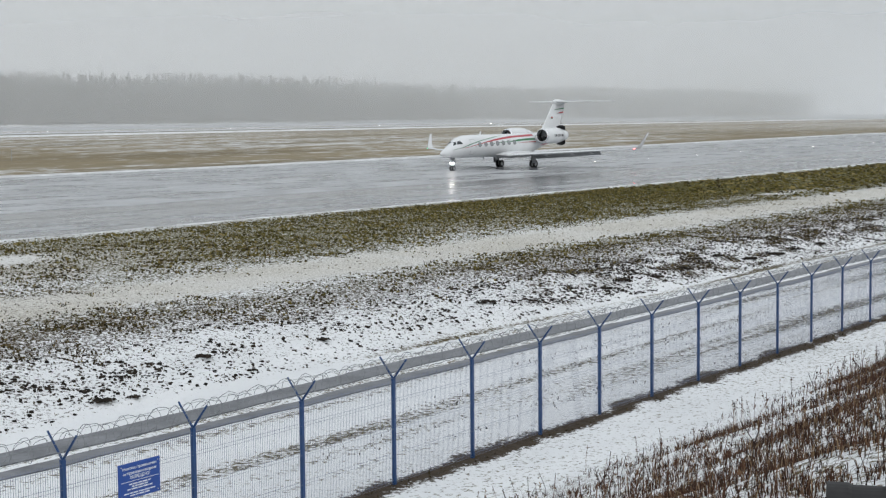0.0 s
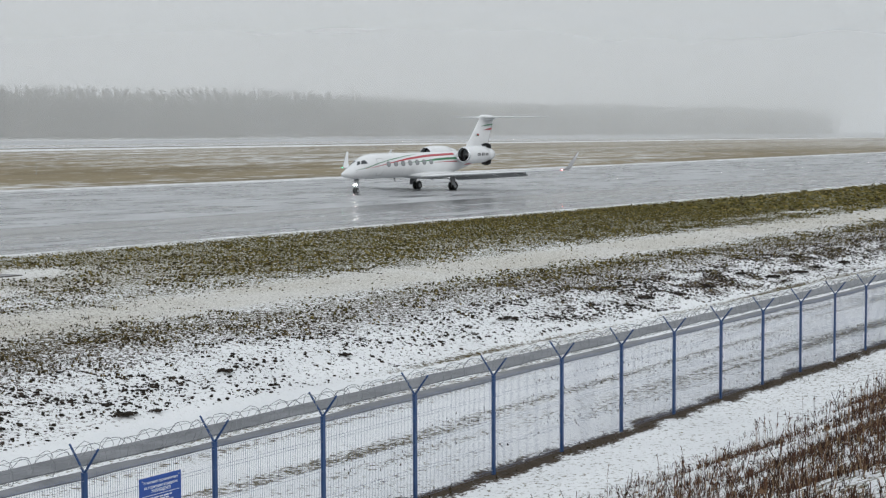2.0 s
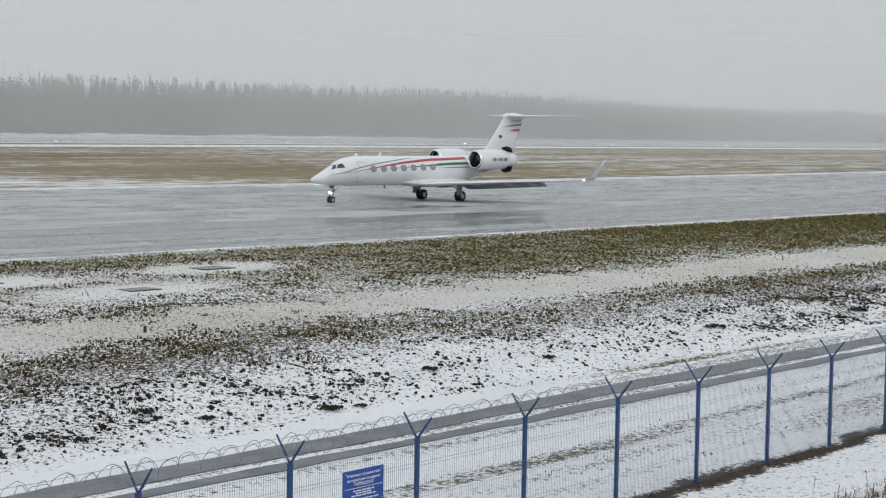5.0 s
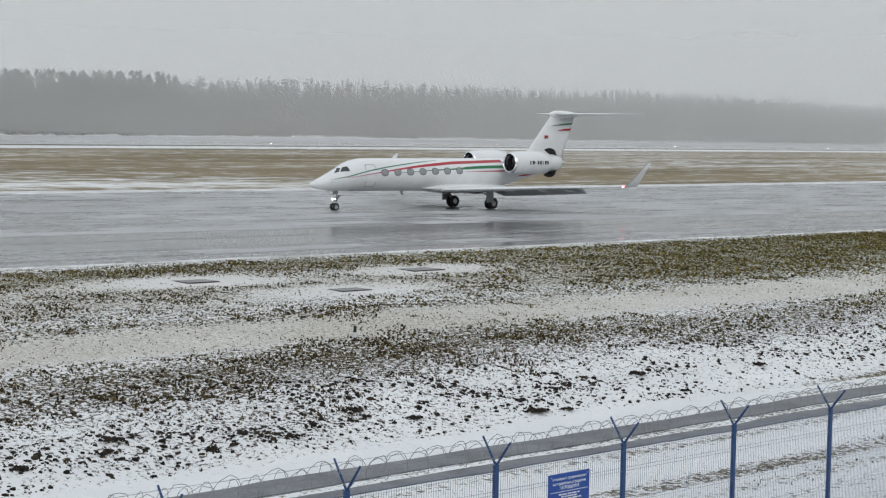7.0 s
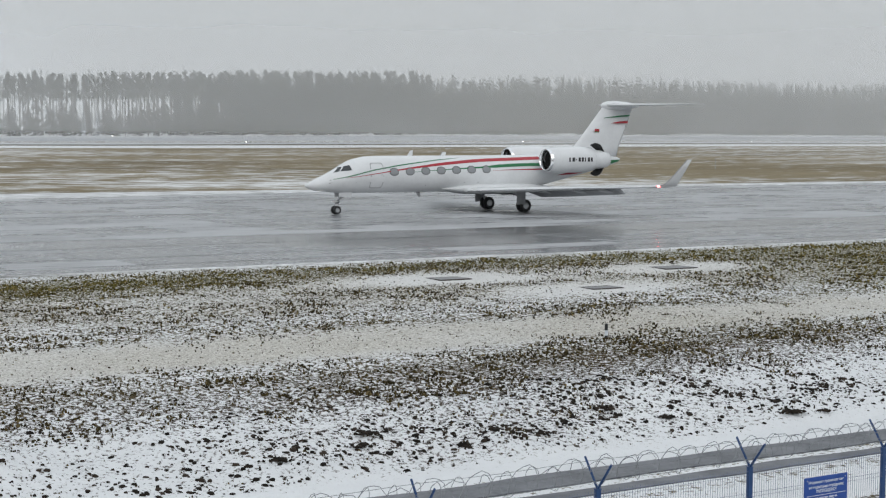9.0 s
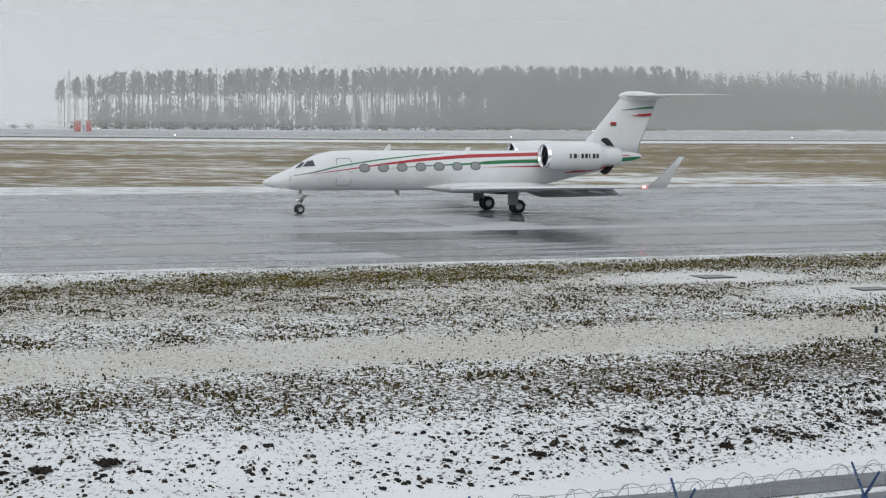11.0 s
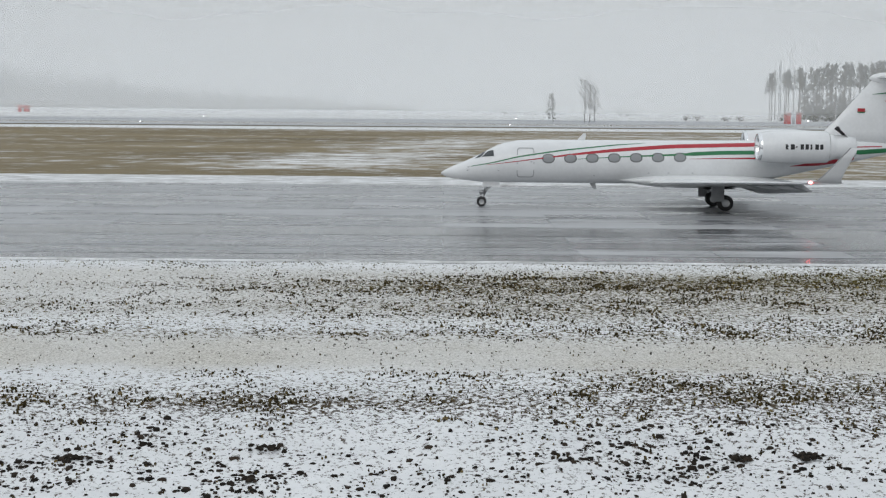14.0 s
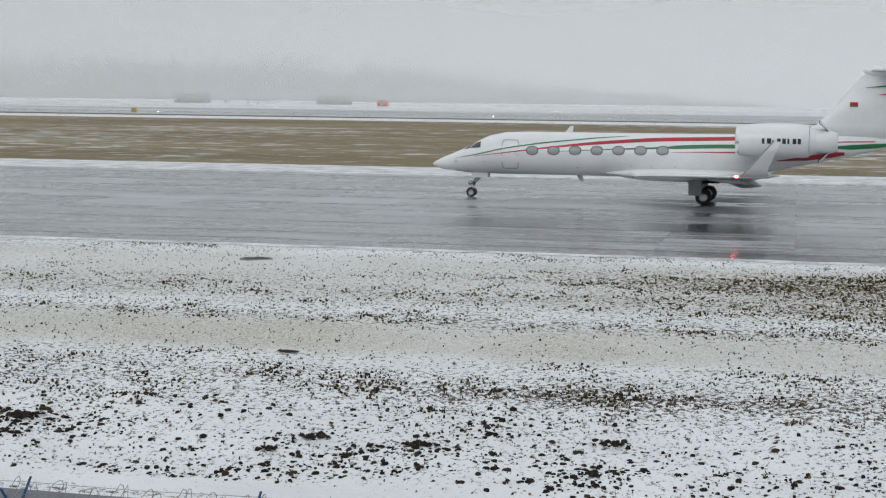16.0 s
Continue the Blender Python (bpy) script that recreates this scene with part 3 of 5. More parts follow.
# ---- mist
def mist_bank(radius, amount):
    verts, faces = [], []
    for k in range(73):
        a = radians(-60 + 170 * k / 72)
        verts += [(radius * math.sin(a), radius * math.cos(a), z) for z in (-6, 10, 60 + radius * 0.08)]
        if k:
            o = 3 * k
            faces += [(o - 3, o, o + 1, o - 2), (o - 2, o + 1, o + 2, o - 1)]
    tagged(new("mist_bank", link_mesh("mist_bank", verts, faces, mist_material(amount, 45 + radius * 0.06))), "thin pale sheet standing in for winter mist over the airfield", "mist", kind="stuff")


# curved sheets at growing distances add up to the haze
for radius, amount in ((380, 0.21), (480, 0.30), (570, 0.16), (670, 0.18), (790, 0.28), (980, 0.44), (1400, 0.75)):
    mist_bank(radius, amount)


def mist_curtain(y, x0, x1):
    """A sheet along the front of the wood whose opacity stands in for haze, thicker farther off."""
    verts, faces = [], []
    for k in range(41):
        x = x0 + (x1 - x0) * k / 40
        verts += [(x, y, z) for z in (-1, 10, 110)]
        if k:
            o = 3 * k
            faces += [(o - 3, o, o + 1, o - 2), (o - 2, o + 1, o + 2, o - 1)]
    tagged(new("mist_bank", link_mesh("mist_bank", verts, faces, mist_material(0.95, 100, (525.0, 470.0)))), "sheet of distance haze along the edge of the wood", "mist", kind="stuff")


mist_curtain(500.7, 215, 3200)


# ---- perimeter fence
FENCE_Y, BAY, POST_0 = 18.4, 3.03, 20.98
BASE_Z, TOP_Z = -1.86, 0.30


def build_fence():
    fence = thing("fence", "blue steel mesh perimeter fence topped with razor wire", "fence", (0, FENCE_Y, 0))
    post = link_mesh("post", *join(boxy((-0.04, -0.03, BASE_Z - 0.2), (0.04, 0.03, TOP_Z)), boxy((-0.045, -0.035, TOP_Z), (0.045, 0.035, TOP_Z + 0.012))), M["blue"])
    arm_l = link_mesh("arm", *join(tube((0, 0, TOP_Z), (-0.03, -0.34, TOP_Z + 0.42), 0.022, 0.018, 6)), M["blue"])
    arm_r = link_mesh("arm", *join(tube((0, 0, TOP_Z), (0.03, 0.34, TOP_Z + 0.42), 0.022, 0.018, 6)), M["blue"])
    wires = [tube((0.06 + 0.05 * k, 0, BASE_Z + 0.06), (0.06 + 0.05 * k, 0, TOP_Z - 0.02), 0.0034, sides=3, caps=False) for k in range(59)]
    for z in (BASE_Z + 0.10, BASE_Z + 0.65, BASE_Z + 1.2, BASE_Z + 1.75, TOP_Z - 0.06):
        wires += [tube((0.04, -0.004, z), (BAY - 0.04, -0.004, z), 0.0034, sides=4, caps=False),
                  tube((0.04, -0.03, z - 0.05), (BAY - 0.04, -0.03, z - 0.05), 0.003, sides=4, caps=False)]
    panel = link_mesh("panel", *join(*wires), M["mesh_wire"])
    coils, turns = [], 15
    for v in range(3):
        rnd = random.Random(40 + v)
        pts = []
        for k in range(turns * 13 + 1):
            a, r = math.tau * k / 13, 0.16 + 0.045 * math.sin(k * 0.37 + 2 * v)
            pts.append((BAY * k / (turns * 13) + 0.13 * math.sin(a * 0.5 + v) + 0.06 * math.sin(a), r * math.cos(a) + rnd.uniform(-.015, .015), TOP_Z + 0.28 + r * math.sin(a) + rnd.uniform(-.02, .02)))
        line = [pipe(pts, 0.0055, 3)]
        for yy, zz in ((-0.3, 0.36), (0.3, 0.36), (0.0, 0.12)):
            line.append(pipe([(0, yy, TOP_Z + zz), (BAY * 0.5, yy, TOP_Z + zz - 0.02), (BAY, yy, TOP_Z + zz)], 0.004, 3))
        coils.append(link_mesh("razor_coil", *join(*line), M["wire"]))
    for k in range(-14, 34):
        x = POST_0 + BAY * k
        p = new("post", post)
        p.parent, p.location = fence, (x, 0, 0)
        for m in (arm_l, arm_r):
            a = new("arm", m)
            a.parent = p
        for nm, m in (("panel", panel), ("razor_coil", coils[k % 3])):
            q = new(nm, m)
            q.parent, q.location = fence, (x, 0, 0)
            q["kind"] = "stuff"


build_fence()


# ---- the business jet; its origin is on the ground under the nose wheel, x runs aft
BODY = ((-2.29, 1.84, 0.015, 0.015), (-2.22, 1.845, 0.09, 0.09), (-2.0, 1.86, 0.21, 0.21), (-1.6, 1.90, 0.36, 0.37), (-1.0, 1.99, 0.56, 0.52), (-0.32, 2.11, 0.80, 0.71),
        (0.1, 2.20, 0.93, 0.84), (0.49, 2.31, 1.02, 0.95), (0.85, 2.40, 1.08, 1.04), (1.2, 2.455, 1.12, 1.10), (2.0, 2.535, 1.18, 1.185), (3.2, 2.56, 1.195, 1.205), (6.0, 2.56, 1.195, 1.21),
        (10.0, 2.565, 1.195, 1.215), (13.5, 2.60, 1.195, 1.20), (15.0, 2.66, 1.18, 1.16), (16.5, 2.80, 1.10, 1.05), (18.5, 3.02, 0.90, 0.84),
        (20.6, 3.24, 0.60, 0.60), (22.0, 3.38, 0.35, 0.40), (23.0, 3.46, 0.13, 0.19), (23.25, 3.48, 0.03, 0.06))


def body_at(x):
    xs = [s[0] for s in BODY]
    return [float(np.interp(x, xs, [s[k] for s in BODY])) for k in (1, 2, 3)]


def skin(x, z, side, lift=0.006):
    """The point of the fuselage's skin at x and height z; side -1 faces the camera bank."""
    zc, ry, rz = body_at(x)
    q = max(-0.999, min(0.999, (z - zc) / rz))
    return x, side * (ry * math.sqrt(1 - q * q) + lift), z + lift * q


def stripe(points, side, n=60):
    """A ribbon on the skin through (x, height, half-width) points."""
    xs = np.linspace(points[0][0], points[-1][0], n)
    zs, ws = (np.interp(xs, [p[0] for p in points], [p[k] for p in points]) for k in (1, 2))
    ker = np.ones(7) / 7
    zs = np.convolve(np.pad(zs, 3, mode="reflect", reflect_type="odd"), ker, "valid")
    verts, faces = [], []
    for i in range(n):
        for j in range(4):
            verts.append(skin(xs[i], zs[i] + ws[i] * (j / 1.5 - 1), side))
        if i:
            o = 4 * (i - 1)
            faces += [(o + j, o + j + 1, o + j + 5, o + j + 4) for j in range(3)]
    return verts, faces


def foil(le, te, z, y, thick, n=9, vertical=False):
    """A closed aerofoil section from le to te at span y."""
    ring = []
    for k in range(2 * n):
        u = k / n if k < n else 2 - k / n
        s = 0.5 - 0.5 * math.cos(math.pi * u)
        h = thick * (1.48 * math.sqrt(s) - 0.63 * s - 1.76 * s * s + 1.42 * s ** 3 - 0.51 * s ** 4) * 2.0
        h = h * (1.0 if k < n else -0.6)
        x = le + (te - le) * s
        ring.append((x, y + h, z) if vertical else (x, y, z + h))
    return ring


def on_skin_outline(cx, cz, w, h, side, lift=0.006, power=2.6, n=28):
    ring = []
    for k in range(n):
        a = math.tau * k / n
        c, s = math.cos(a), math.sin(a)
        ring.append((cx + w / 2 * math.copysign(abs(c) ** (2 / power), c), cz + h / 2 * math.copysign(abs(s) ** (2 / power), s)))
    return [skin(x, z, side, lift) for x, z in ring]


def disc(cx, cz, w, h, side, lift, power=2.6):
    """A rounded plate that follows the skin."""
    n = 28
    verts = [skin(cx, cz, side, lift)]
    faces = []
    for r in (0.35, 0.7, 1.0):
        verts += on_skin_outline(cx, cz, w * r, h * r, side, lift, power, n)
    for k in range(n):
        faces.append((0, 1 + k, 1 + (k + 1) % n))
        for q in range(2):
            o = 1 + q * n
            faces.append((o + k, o + n + k, o + n + (k + 1) % n, o + (k + 1) % n))
    return verts, faces


def wheel(parent, name, at, radius, width, hub):
    w = new(name)
    w.parent, w.location = parent, at
    w.empty_display_size = 0.1
    h, r = width / 2, radius
    tyre = [(-h * 0.75, hub), (-h, hub + (r - hub) * 0.35), (-h * 0.95, r * 0.86), (-h * 0.6, r * 0.985), (0, r), (h * 0.6, r * 0.985), (h * 0.95, r * 0.86), (h, hub + (r - hub) * 0.35), (h * 0.75, hub)]
    mesh_part("tyre", lathe(tyre, "y", 28), M["rubber"], w, "black rubber tyre", True)
    rim = [(-h * 0.7, hub), (-h * 0.55, hub * 0.8), (-h * 0.45, hub * 0.3), (-h * 0.6, hub * 0.22), (-h * 0.6, 0.001)]
    face = join(lathe(rim, "y", 20), lathe([(-s, q) for s, q in rim], "y", 20))
    bolts = [tube((hub * 0.55 * math.cos(k * math.tau / 6), -h * 0.62, hub * 0.55 * math.sin(k * math.tau / 6)),
                  (hub * 0.55 * math.cos(k * math.tau / 6), -h * 0.40, hub * 0.55 * math.sin(k * math.tau / 6)), hub * 0.11, sides=6) for k in range(6)]
    mesh_part("rim", join(face, *bolts), M["steel"], w, "bright metal wheel rim")
    return w


def build_jet():
    jet = thing("business_jet", "white twin-engine business jet with red and green stripes, reversers open", "airplane")
    sides = 36
    rings = []
    xs = []
    for a, b in zip(BODY[:-1], BODY[1:]):
        k = max(1, int((b[0] - a[0]) / 0.45))
        xs += [a[0] + (b[0] - a[0]) * j / k for j in range(k)]
    xs.append(BODY[-1][0])
    for x in xs:
        zc, ry, rz = body_at(x)
        rings.append([(x, ry * math.cos(math.tau * k / sides), zc + rz * math.sin(math.tau * k / sides)) for k in range(sides)])
    mesh_part("fuselage", loft(rings), M["paint"], jet, "glossy white fuselage", True)
    # wing-root fairing under the cabin
    rings = []
    for x, s in ((7.6, 0.02), (8.2, 0.35), (8.9, 0.68), (9.8, 0.92), (11, 1.0), (13, 1.0), (14.4, 0.9), (15.6, 0.6), (16.6, 0.25), (17.2, 0.03)):
        rings.append([(x, 1.24 * (0.6 + 0.4 * s) * math.copysign(abs(math.cos(a)) ** 0.75, math.cos(a)), 1.56 + 0.42 * s * math.copysign(abs(math.sin(a)) ** 0.8, math.sin(a)))
                      for a in [math.tau * k / 28 for k in range(28)]])
    mesh_part("belly_fairing", loft(rings), M["paint"], jet, smooth=True)

    for side in (-1, 1):
        # wing: root, kink, tip, then the blend into the winglet
        sec = ((0.6, 9.0, 14.35, 1.36, 0.055), (1.3, 9.3, 14.35, 1.40, 0.055), (4.2, 10.35, 14.9, 1.57, 0.05), (9.0, 12.95, 16.05, 1.82, 0.040), (13.0, 15.25, 17.0, 1.99, 0.026),
               (13.45, 15.55, 17.15, 2.05, 0.02))
        wing = new("wing")
        wing.parent = jet
        tagged(wing, "swept white wing")
        mesh_part("wing_panel", loft([foil(le, te, z, side * y, (te - le) * t) for y, le, te, z, t in sec]), M["paint"], wing, smooth=True)
        mesh_part("leading_edge", join(*[pipe([(le - 0.012, side * y, z + 0.01) for y, le, te, z, t in sec[1:]], 0.035, 6)]), M["edge"], wing, "bare metal leading edge", True)
        up = ((13.40, 15.55, 17.05, 2.05, 0.03), (13.66, 15.85, 16.95, 2.2, 0.028), (13.84, 16.15, 17.02, 2.5, 0.026), (14.08, 16.75, 17.33, 3.2, 0.022), (14.25, 17.22, 17.58, 3.76, 0.016))
        rings = []
        for y, le, te, z, t in up:
            ring = []
            for k in range(16):
                a = math.tau * k / 16
                ring.append(((le + te) / 2 + (te - le) / 2 * math.cos(a), side * (y + t * 1.2 * math.sin(a)), z))
            rings.append(ring)
        mesh_part("winglet", loft(rings), M["paint"], wing, "upturned white winglet", True)
        mesh_part("winglet_edge", pipe([(le - 0.004, side * y, z) for y, le, te, z, t in up], 0.028, 6), M["grey"], wing, "dark winglet leading edge", True)
        # flap, let down
        rings = []
        for y, te, z, c in ((1.5, 14.25, 1.46, 1.25), (4.2, 14.8, 1.58, 1.2), (9.0, 15.95, 1.76, 0.85)):
            a = radians(24)
            rings.append([(te - 0.35, side * y, z + 0.03), (te + 0.15, side * y, z + 0.01), (te - 0.15 + c * math.cos(a), side * y, z - c * math.sin(a)),
                          (te - 0.17 + c * math.cos(a), side * y, z - c * math.sin(a) - 0.02), (te - 0.3, side * y, z - 0.11)])
        mesh_part("flap", loft(rings), M["grey"], wing, "grey lowered flap")
        for y in (3.2, 6.2, 8.4):
            te = float(np.interp(y, (1.3, 4.2, 9.0), (14.35, 14.9, 16.05)))
            z = float(np.interp(y, (1.3, 13), (1.5, 1.95)))
            mesh_part("flap_fairing", loft([[(te - 1.2 + u * 2.0, side * y + 0.07 * s * math.cos(q), z - 0.14 - 0.16 * u + 0.10 * s * math.sin(q)) for q in [math.tau * k / 10 for k in range(10)]]
                                            for u, s in ((0, 0.1), (0.2, 0.8), (0.5, 1.0), (0.85, 0.5), (1.0, 0.05))]), M["paint"], wing, smooth=True)
        lamp = "lamp_red" if side < 0 else "lamp_green"
        mesh_part("navigation_light", lathe([(-0.09, 0.001), (-0.05, 0.05), (0.03, 0.065), (0.10, 0.05), (0.15, 0.001)], "x", 12, (15.5, side * 13.5, 2.07)), M[lamp], wing, "glowing navigation light", True)

        # engine
        eng = new("engine")
        eng.parent, eng.location = jet, (0, side * 2.32, 3.52)
        tagged(eng, "white engine nacelle with opened reverser doors" if side < 0 else "white engine nacelle with a polished lip")
        cowl = [(15.02, 0.64), (14.93, 0.67), (14.89, 0.70), (14.93, 0.735), (15.1, 0.79), (15.6, 0.86), (16.6, 0.90), (17.8, 0.895), (18.7, 0.84), (18.75, 0.80), (18.4, 0.78)]
        mesh_part("cowling", lathe(cowl[4:], "x", 36), M["paint"], eng, smooth=True)
        mesh_part("inlet_lip", lathe([(15.35, 0.60), (15.15, 0.60)] + cowl[:5], "x", 36), M["chrome"], eng, "polished metal inlet lip", True)
        mesh_part("inlet_duct", lathe([(15.34, 0.60), (15.9, 0.58), (15.92, 0.001)], "x", 30), M["dark"], eng, "dark inlet", True)
        blades = []
        for k in range(24):
            a = math.tau * k / 24
            u, v = (math.cos(a), math.sin(a)), (-math.sin(a), math.cos(a))
            blades.append(([(15.78, 0.16 * u[0], 0.16 * u[1]), (15.70, 0.56 * u[0], 0.56 * u[1]), (15.84, 0.56 * u[0] + 0.09 * v[0], 0.56 * u[1] + 0.09 * v[1]), (15.86, 0.16 * u[0] + 0.04 * v[0], 0.16 * u[1] + 0.04 * v[1])], [(0, 1, 2, 3)]))
        mesh_part("fan", join(lathe([(15.55, 0.001), (15.62, 0.08), (15.75, 0.14), (15.88, 0.17)], "x", 16), *blades), M["grey"], eng)
        nozzle = [(18.3, 0.62), (18.9, 0.66), (19.6, 0.66), (20.2, 0.52), (20.22, 0.49), (19.6, 0.46), (19.4, 0.001)]
        mesh_part("nozzle", lathe(nozzle, "x", 32), M["paint"], eng, "pale exhaust nozzle", True)
        for s in (1, -1) if side < 0 else ():
            # shells swung out above and below the jet pipe
            sheets = []
            for shift in (0.0, 0.05):
                v, f = [], []
                for j in range(6):
                    u = j / 5
                    r = 0.46 + 0.78 * u - 0.10 * u * u
                    for k in range(11):
                        a = radians(-31 + 62 * k / 10)
                        v.append((19.75 - 0.62 * u + shift + 0.10 * math.cos(a), r * math.sin(a), s * r * math.cos(a)))
                        if j and k:
                            o = j * 11 + k
                            f.append((o - 12, o - 11, o, o - 1))
                sheets.append((v, f))
            door = mesh_part("reverser_door", sheets[0], M["dark"], eng, "black lining of an opened reverser door", True)
            mesh_part("door_skin", sheets[1], M["paint"], door, "white outer skin", True)
        mesh_part("gap_ring", lathe([(18.6, 0.79), (18.85, 0.74), (19.1, 0.665)], "x", 30), M["paint"], eng, "white step behind the cowling", True)
        # pylon
        part("pylon", bevel_box((15.9, min(-side * 1.5, -side * 0.7), -0.15), (19.2, max(-side * 1.5, -side * 0.7), 0.09), 0.07, 3), M["paint"], eng)
        # registration, as plain bars
        for k, wd in enumerate((0.18, 0.22, 0.10, 0.18, 0.18, 0.10, 0.19, 0.17)):
            x0 = 16.30 + k * 0.265
            hh = 0.035 if k == 2 else 0.14
            verts = []
            for z in (-hh + 0.02, 0.02, hh + 0.02):
                r = float(np.interp(x0, [c[0] for c in cowl[4:9]], [c[1] for c in cowl[4:9]])) + 0.005
                for x in (x0, x0 + wd):
                    verts.append((x, side * math.sqrt(r * r - z * z), z))
            mesh_part("marking_bar", (verts, [(0, 1, 3, 2), (2, 3, 5, 4)]), M["black"], eng, "black marking bar")

        # cabin windows, door, cockpit glass, stripes
        for k in range(7):
            x, z = 3.66 + 1.207 * k, 2.735 + 0.022 * k
            w = new("window", link_mesh("window", *disc(x, z, 0.70, 0.52, side, 0.004, 2.3), M["ring"]))
            w.parent = jet
            mesh_part("pane", disc(x, z, 0.56, 0.39, side, 0.012, 2.3), M["cabin"], w, "cabin window pane with a pale reflection in its colour", True)
        for pts in (((-0.42, 2.68), (-0.10, 2.76), (0.22, 3.06), (0.06, 3.02)), ((-0.02, 2.78), (0.66, 2.84), (0.62, 3.17), (0.32, 3.09))):
            (x0, z0), (x1, z1), (x2, z2), (x3, z3) = pts
            v, f = [], []
            for j in range(6):
                for i in range(6):
                    a, b = i / 5, j / 5
                    x = (x0 + (x1 - x0) * a) * (1 - b) + (x3 + (x2 - x3) * a) * b
                    z = (z0 + (z1 - z0) * a) * (1 - b) + (z3 + (z2 - z3) * a) * b
                    v.append(skin(x, z, side, 0.012))
                    if i and j:
                        o = j * 6 + i
                        f.append((o - 7, o - 6, o, o - 1))
            mesh_part("cockpit_window", (v, f), M["cockpit"], jet, "dark cockpit window with reflection greyed into its colour", True)
        mesh_part("red_stripe", stripe(((0.3, 2.36, 0.008), (1.6, 2.52, 0.02), (2.9, 2.70, 0.03), (4.8, 2.95, 0.05), (7.3, 3.22, 0.085), (10.4, 3.45, 0.10), (15.6, 3.60, 0.10)), side), M["red"], jet, "red cheat line")
        mesh_part("green_stripe", stripe(((-0.6, 2.26, 0.015), (0.6, 2.48, 0.03), (2.0, 2.83, 0.035), (4.3, 3.18, 0.035), (7.3, 3.50, 0.025), (9.0, 3.62, 0.006)), side), M["green"], jet, "thin green line")
        mesh_part("green_stripe", stripe(((5.2, 2.72, 0.01), (8.0, 2.88, 0.03), (11.2, 3.02, 0.06), (11.6, 3.06, 0.10), (13.5, 3.14, 0.105), (15.6, 3.17, 0.105)), side), M["green"], jet, "broad green line")
        mesh_part("red_stripe", stripe(((11.4, 2.78, 0.006), (13.0, 2.82, 0.025), (15.6, 2.85, 0.05)), side), M["red"], jet, "thin red line")
        mesh_part("green_stripe", stripe(((19.6, 3.18, 0.05), (21.0, 3.22, 0.13), (22.4, 3.32, 0.12), (23.1, 3.40, 0.05)), side), M["green"], jet, "green tail flash")
        mesh_part("red_stripe", stripe(((17.0, 2.42, 0.01), (18.6, 2.58, 0.12), (19.8, 2.78, 0.16), (20.6, 2.86, 0.08)), side), M["red"], jet, "red tail flash")
        mesh_part("red_stripe", stripe(((19.0, 3.42, 0.01), (20.6, 3.50, 0.03), (22.2, 3.53, 0.03)), side), M["red"], jet, "thin red tail line")
        for x, z, w, h in ((9.2, 1.98, 0.10, 0.035), (10.3, 1.99, 0.10, 0.035), (11.6, 2.0, 0.10, 0.035), (6.2, 1.83, 0.07, 0.05), (0.9, 2.05, 0.07, 0.05), (-0.75, 2.22, 0.10, 0.06), (-0.8, 2.02, 0.10, 0.05)):
            mesh_part("access_panel", disc(x, z, w, h, side, 0.006, 4), M["grey"], jet)
    # left-hand cabin door: a seam with rounded corners, and probes, blades and beacon
    outer, inner = on_skin_outline(2.40, 2.50, 0.97, 1.64, -1, 0.007, 8, 56), on_skin_outline(2.40, 2.50, 0.88, 1.55, -1, 0.007, 8, 56)
    door = new("cabin_door", link_mesh("cabin_door", outer + inner, [(k, (k + 1) % 56, 56 + (k + 1) % 56, 56 + k) for k in range(56)], M["grey"]))
    door.parent = jet
    mesh_part("door_handle", disc(2.72, 2.55, 0.12, 0.04, -1, 0.01, 4), M["grey"], door)
    mesh_part("antenna", loft([foil(5.3, 5.75, 3.74, 0, 0.03, vertical=True), foil(5.62, 5.80, 4.12, 0, 0.012, vertical=True)]), M["paint"], jet, "white blade antenna")
    mesh_part("antenna", loft([foil(6.0, 6.35, 1.38, 0, 0.025, vertical=True), foil(6.25, 6.42, 1.02, 0, 0.01, vertical=True)]), M["grey"], jet, "blade antenna under the belly")
    for s in (-1, 1):
        a = Vector(skin(-0.72, 2.12, s, 0))
        mesh_part("probe", pipe([a, a + Vector((0.02, s * 0.12, -0.02)), a + Vector((-0.16, s * 0.14, -0.02))], 0.016, 6), M["steel"], jet, "pitot probe")

    # fin, tailplane
    fin = [foil(17.6, 22.95, 3.70, 0, 0.30, vertical=True), foil(19.0, 23.1, 4.35, 0, 0.25, vertical=True), foil(19.65, 23.4, 5.0, 0, 0.22, vertical=True), foil(21.6, 24.35, 7.22, 0, 0.15, vertical=True)]
    tail_fin = mesh_part("tail_fin", loft(fin), M["paint"], jet, "white swept tail fin", True)
    mesh_part("fin_cap", loft([[(x, 0.24 * s * math.cos(q), 7.32 + 0.34 * s * math.sin(q)) for q in [math.tau * k / 14 for k in range(14)]]
                               for x, s in ((21.42, 0.03), (21.6, 0.5), (22.0, 0.9), (22.8, 1.0), (23.8, 0.8), (24.6, 0.4), (25.0, 0.05))]), M["paint"], tail_fin, smooth=True)
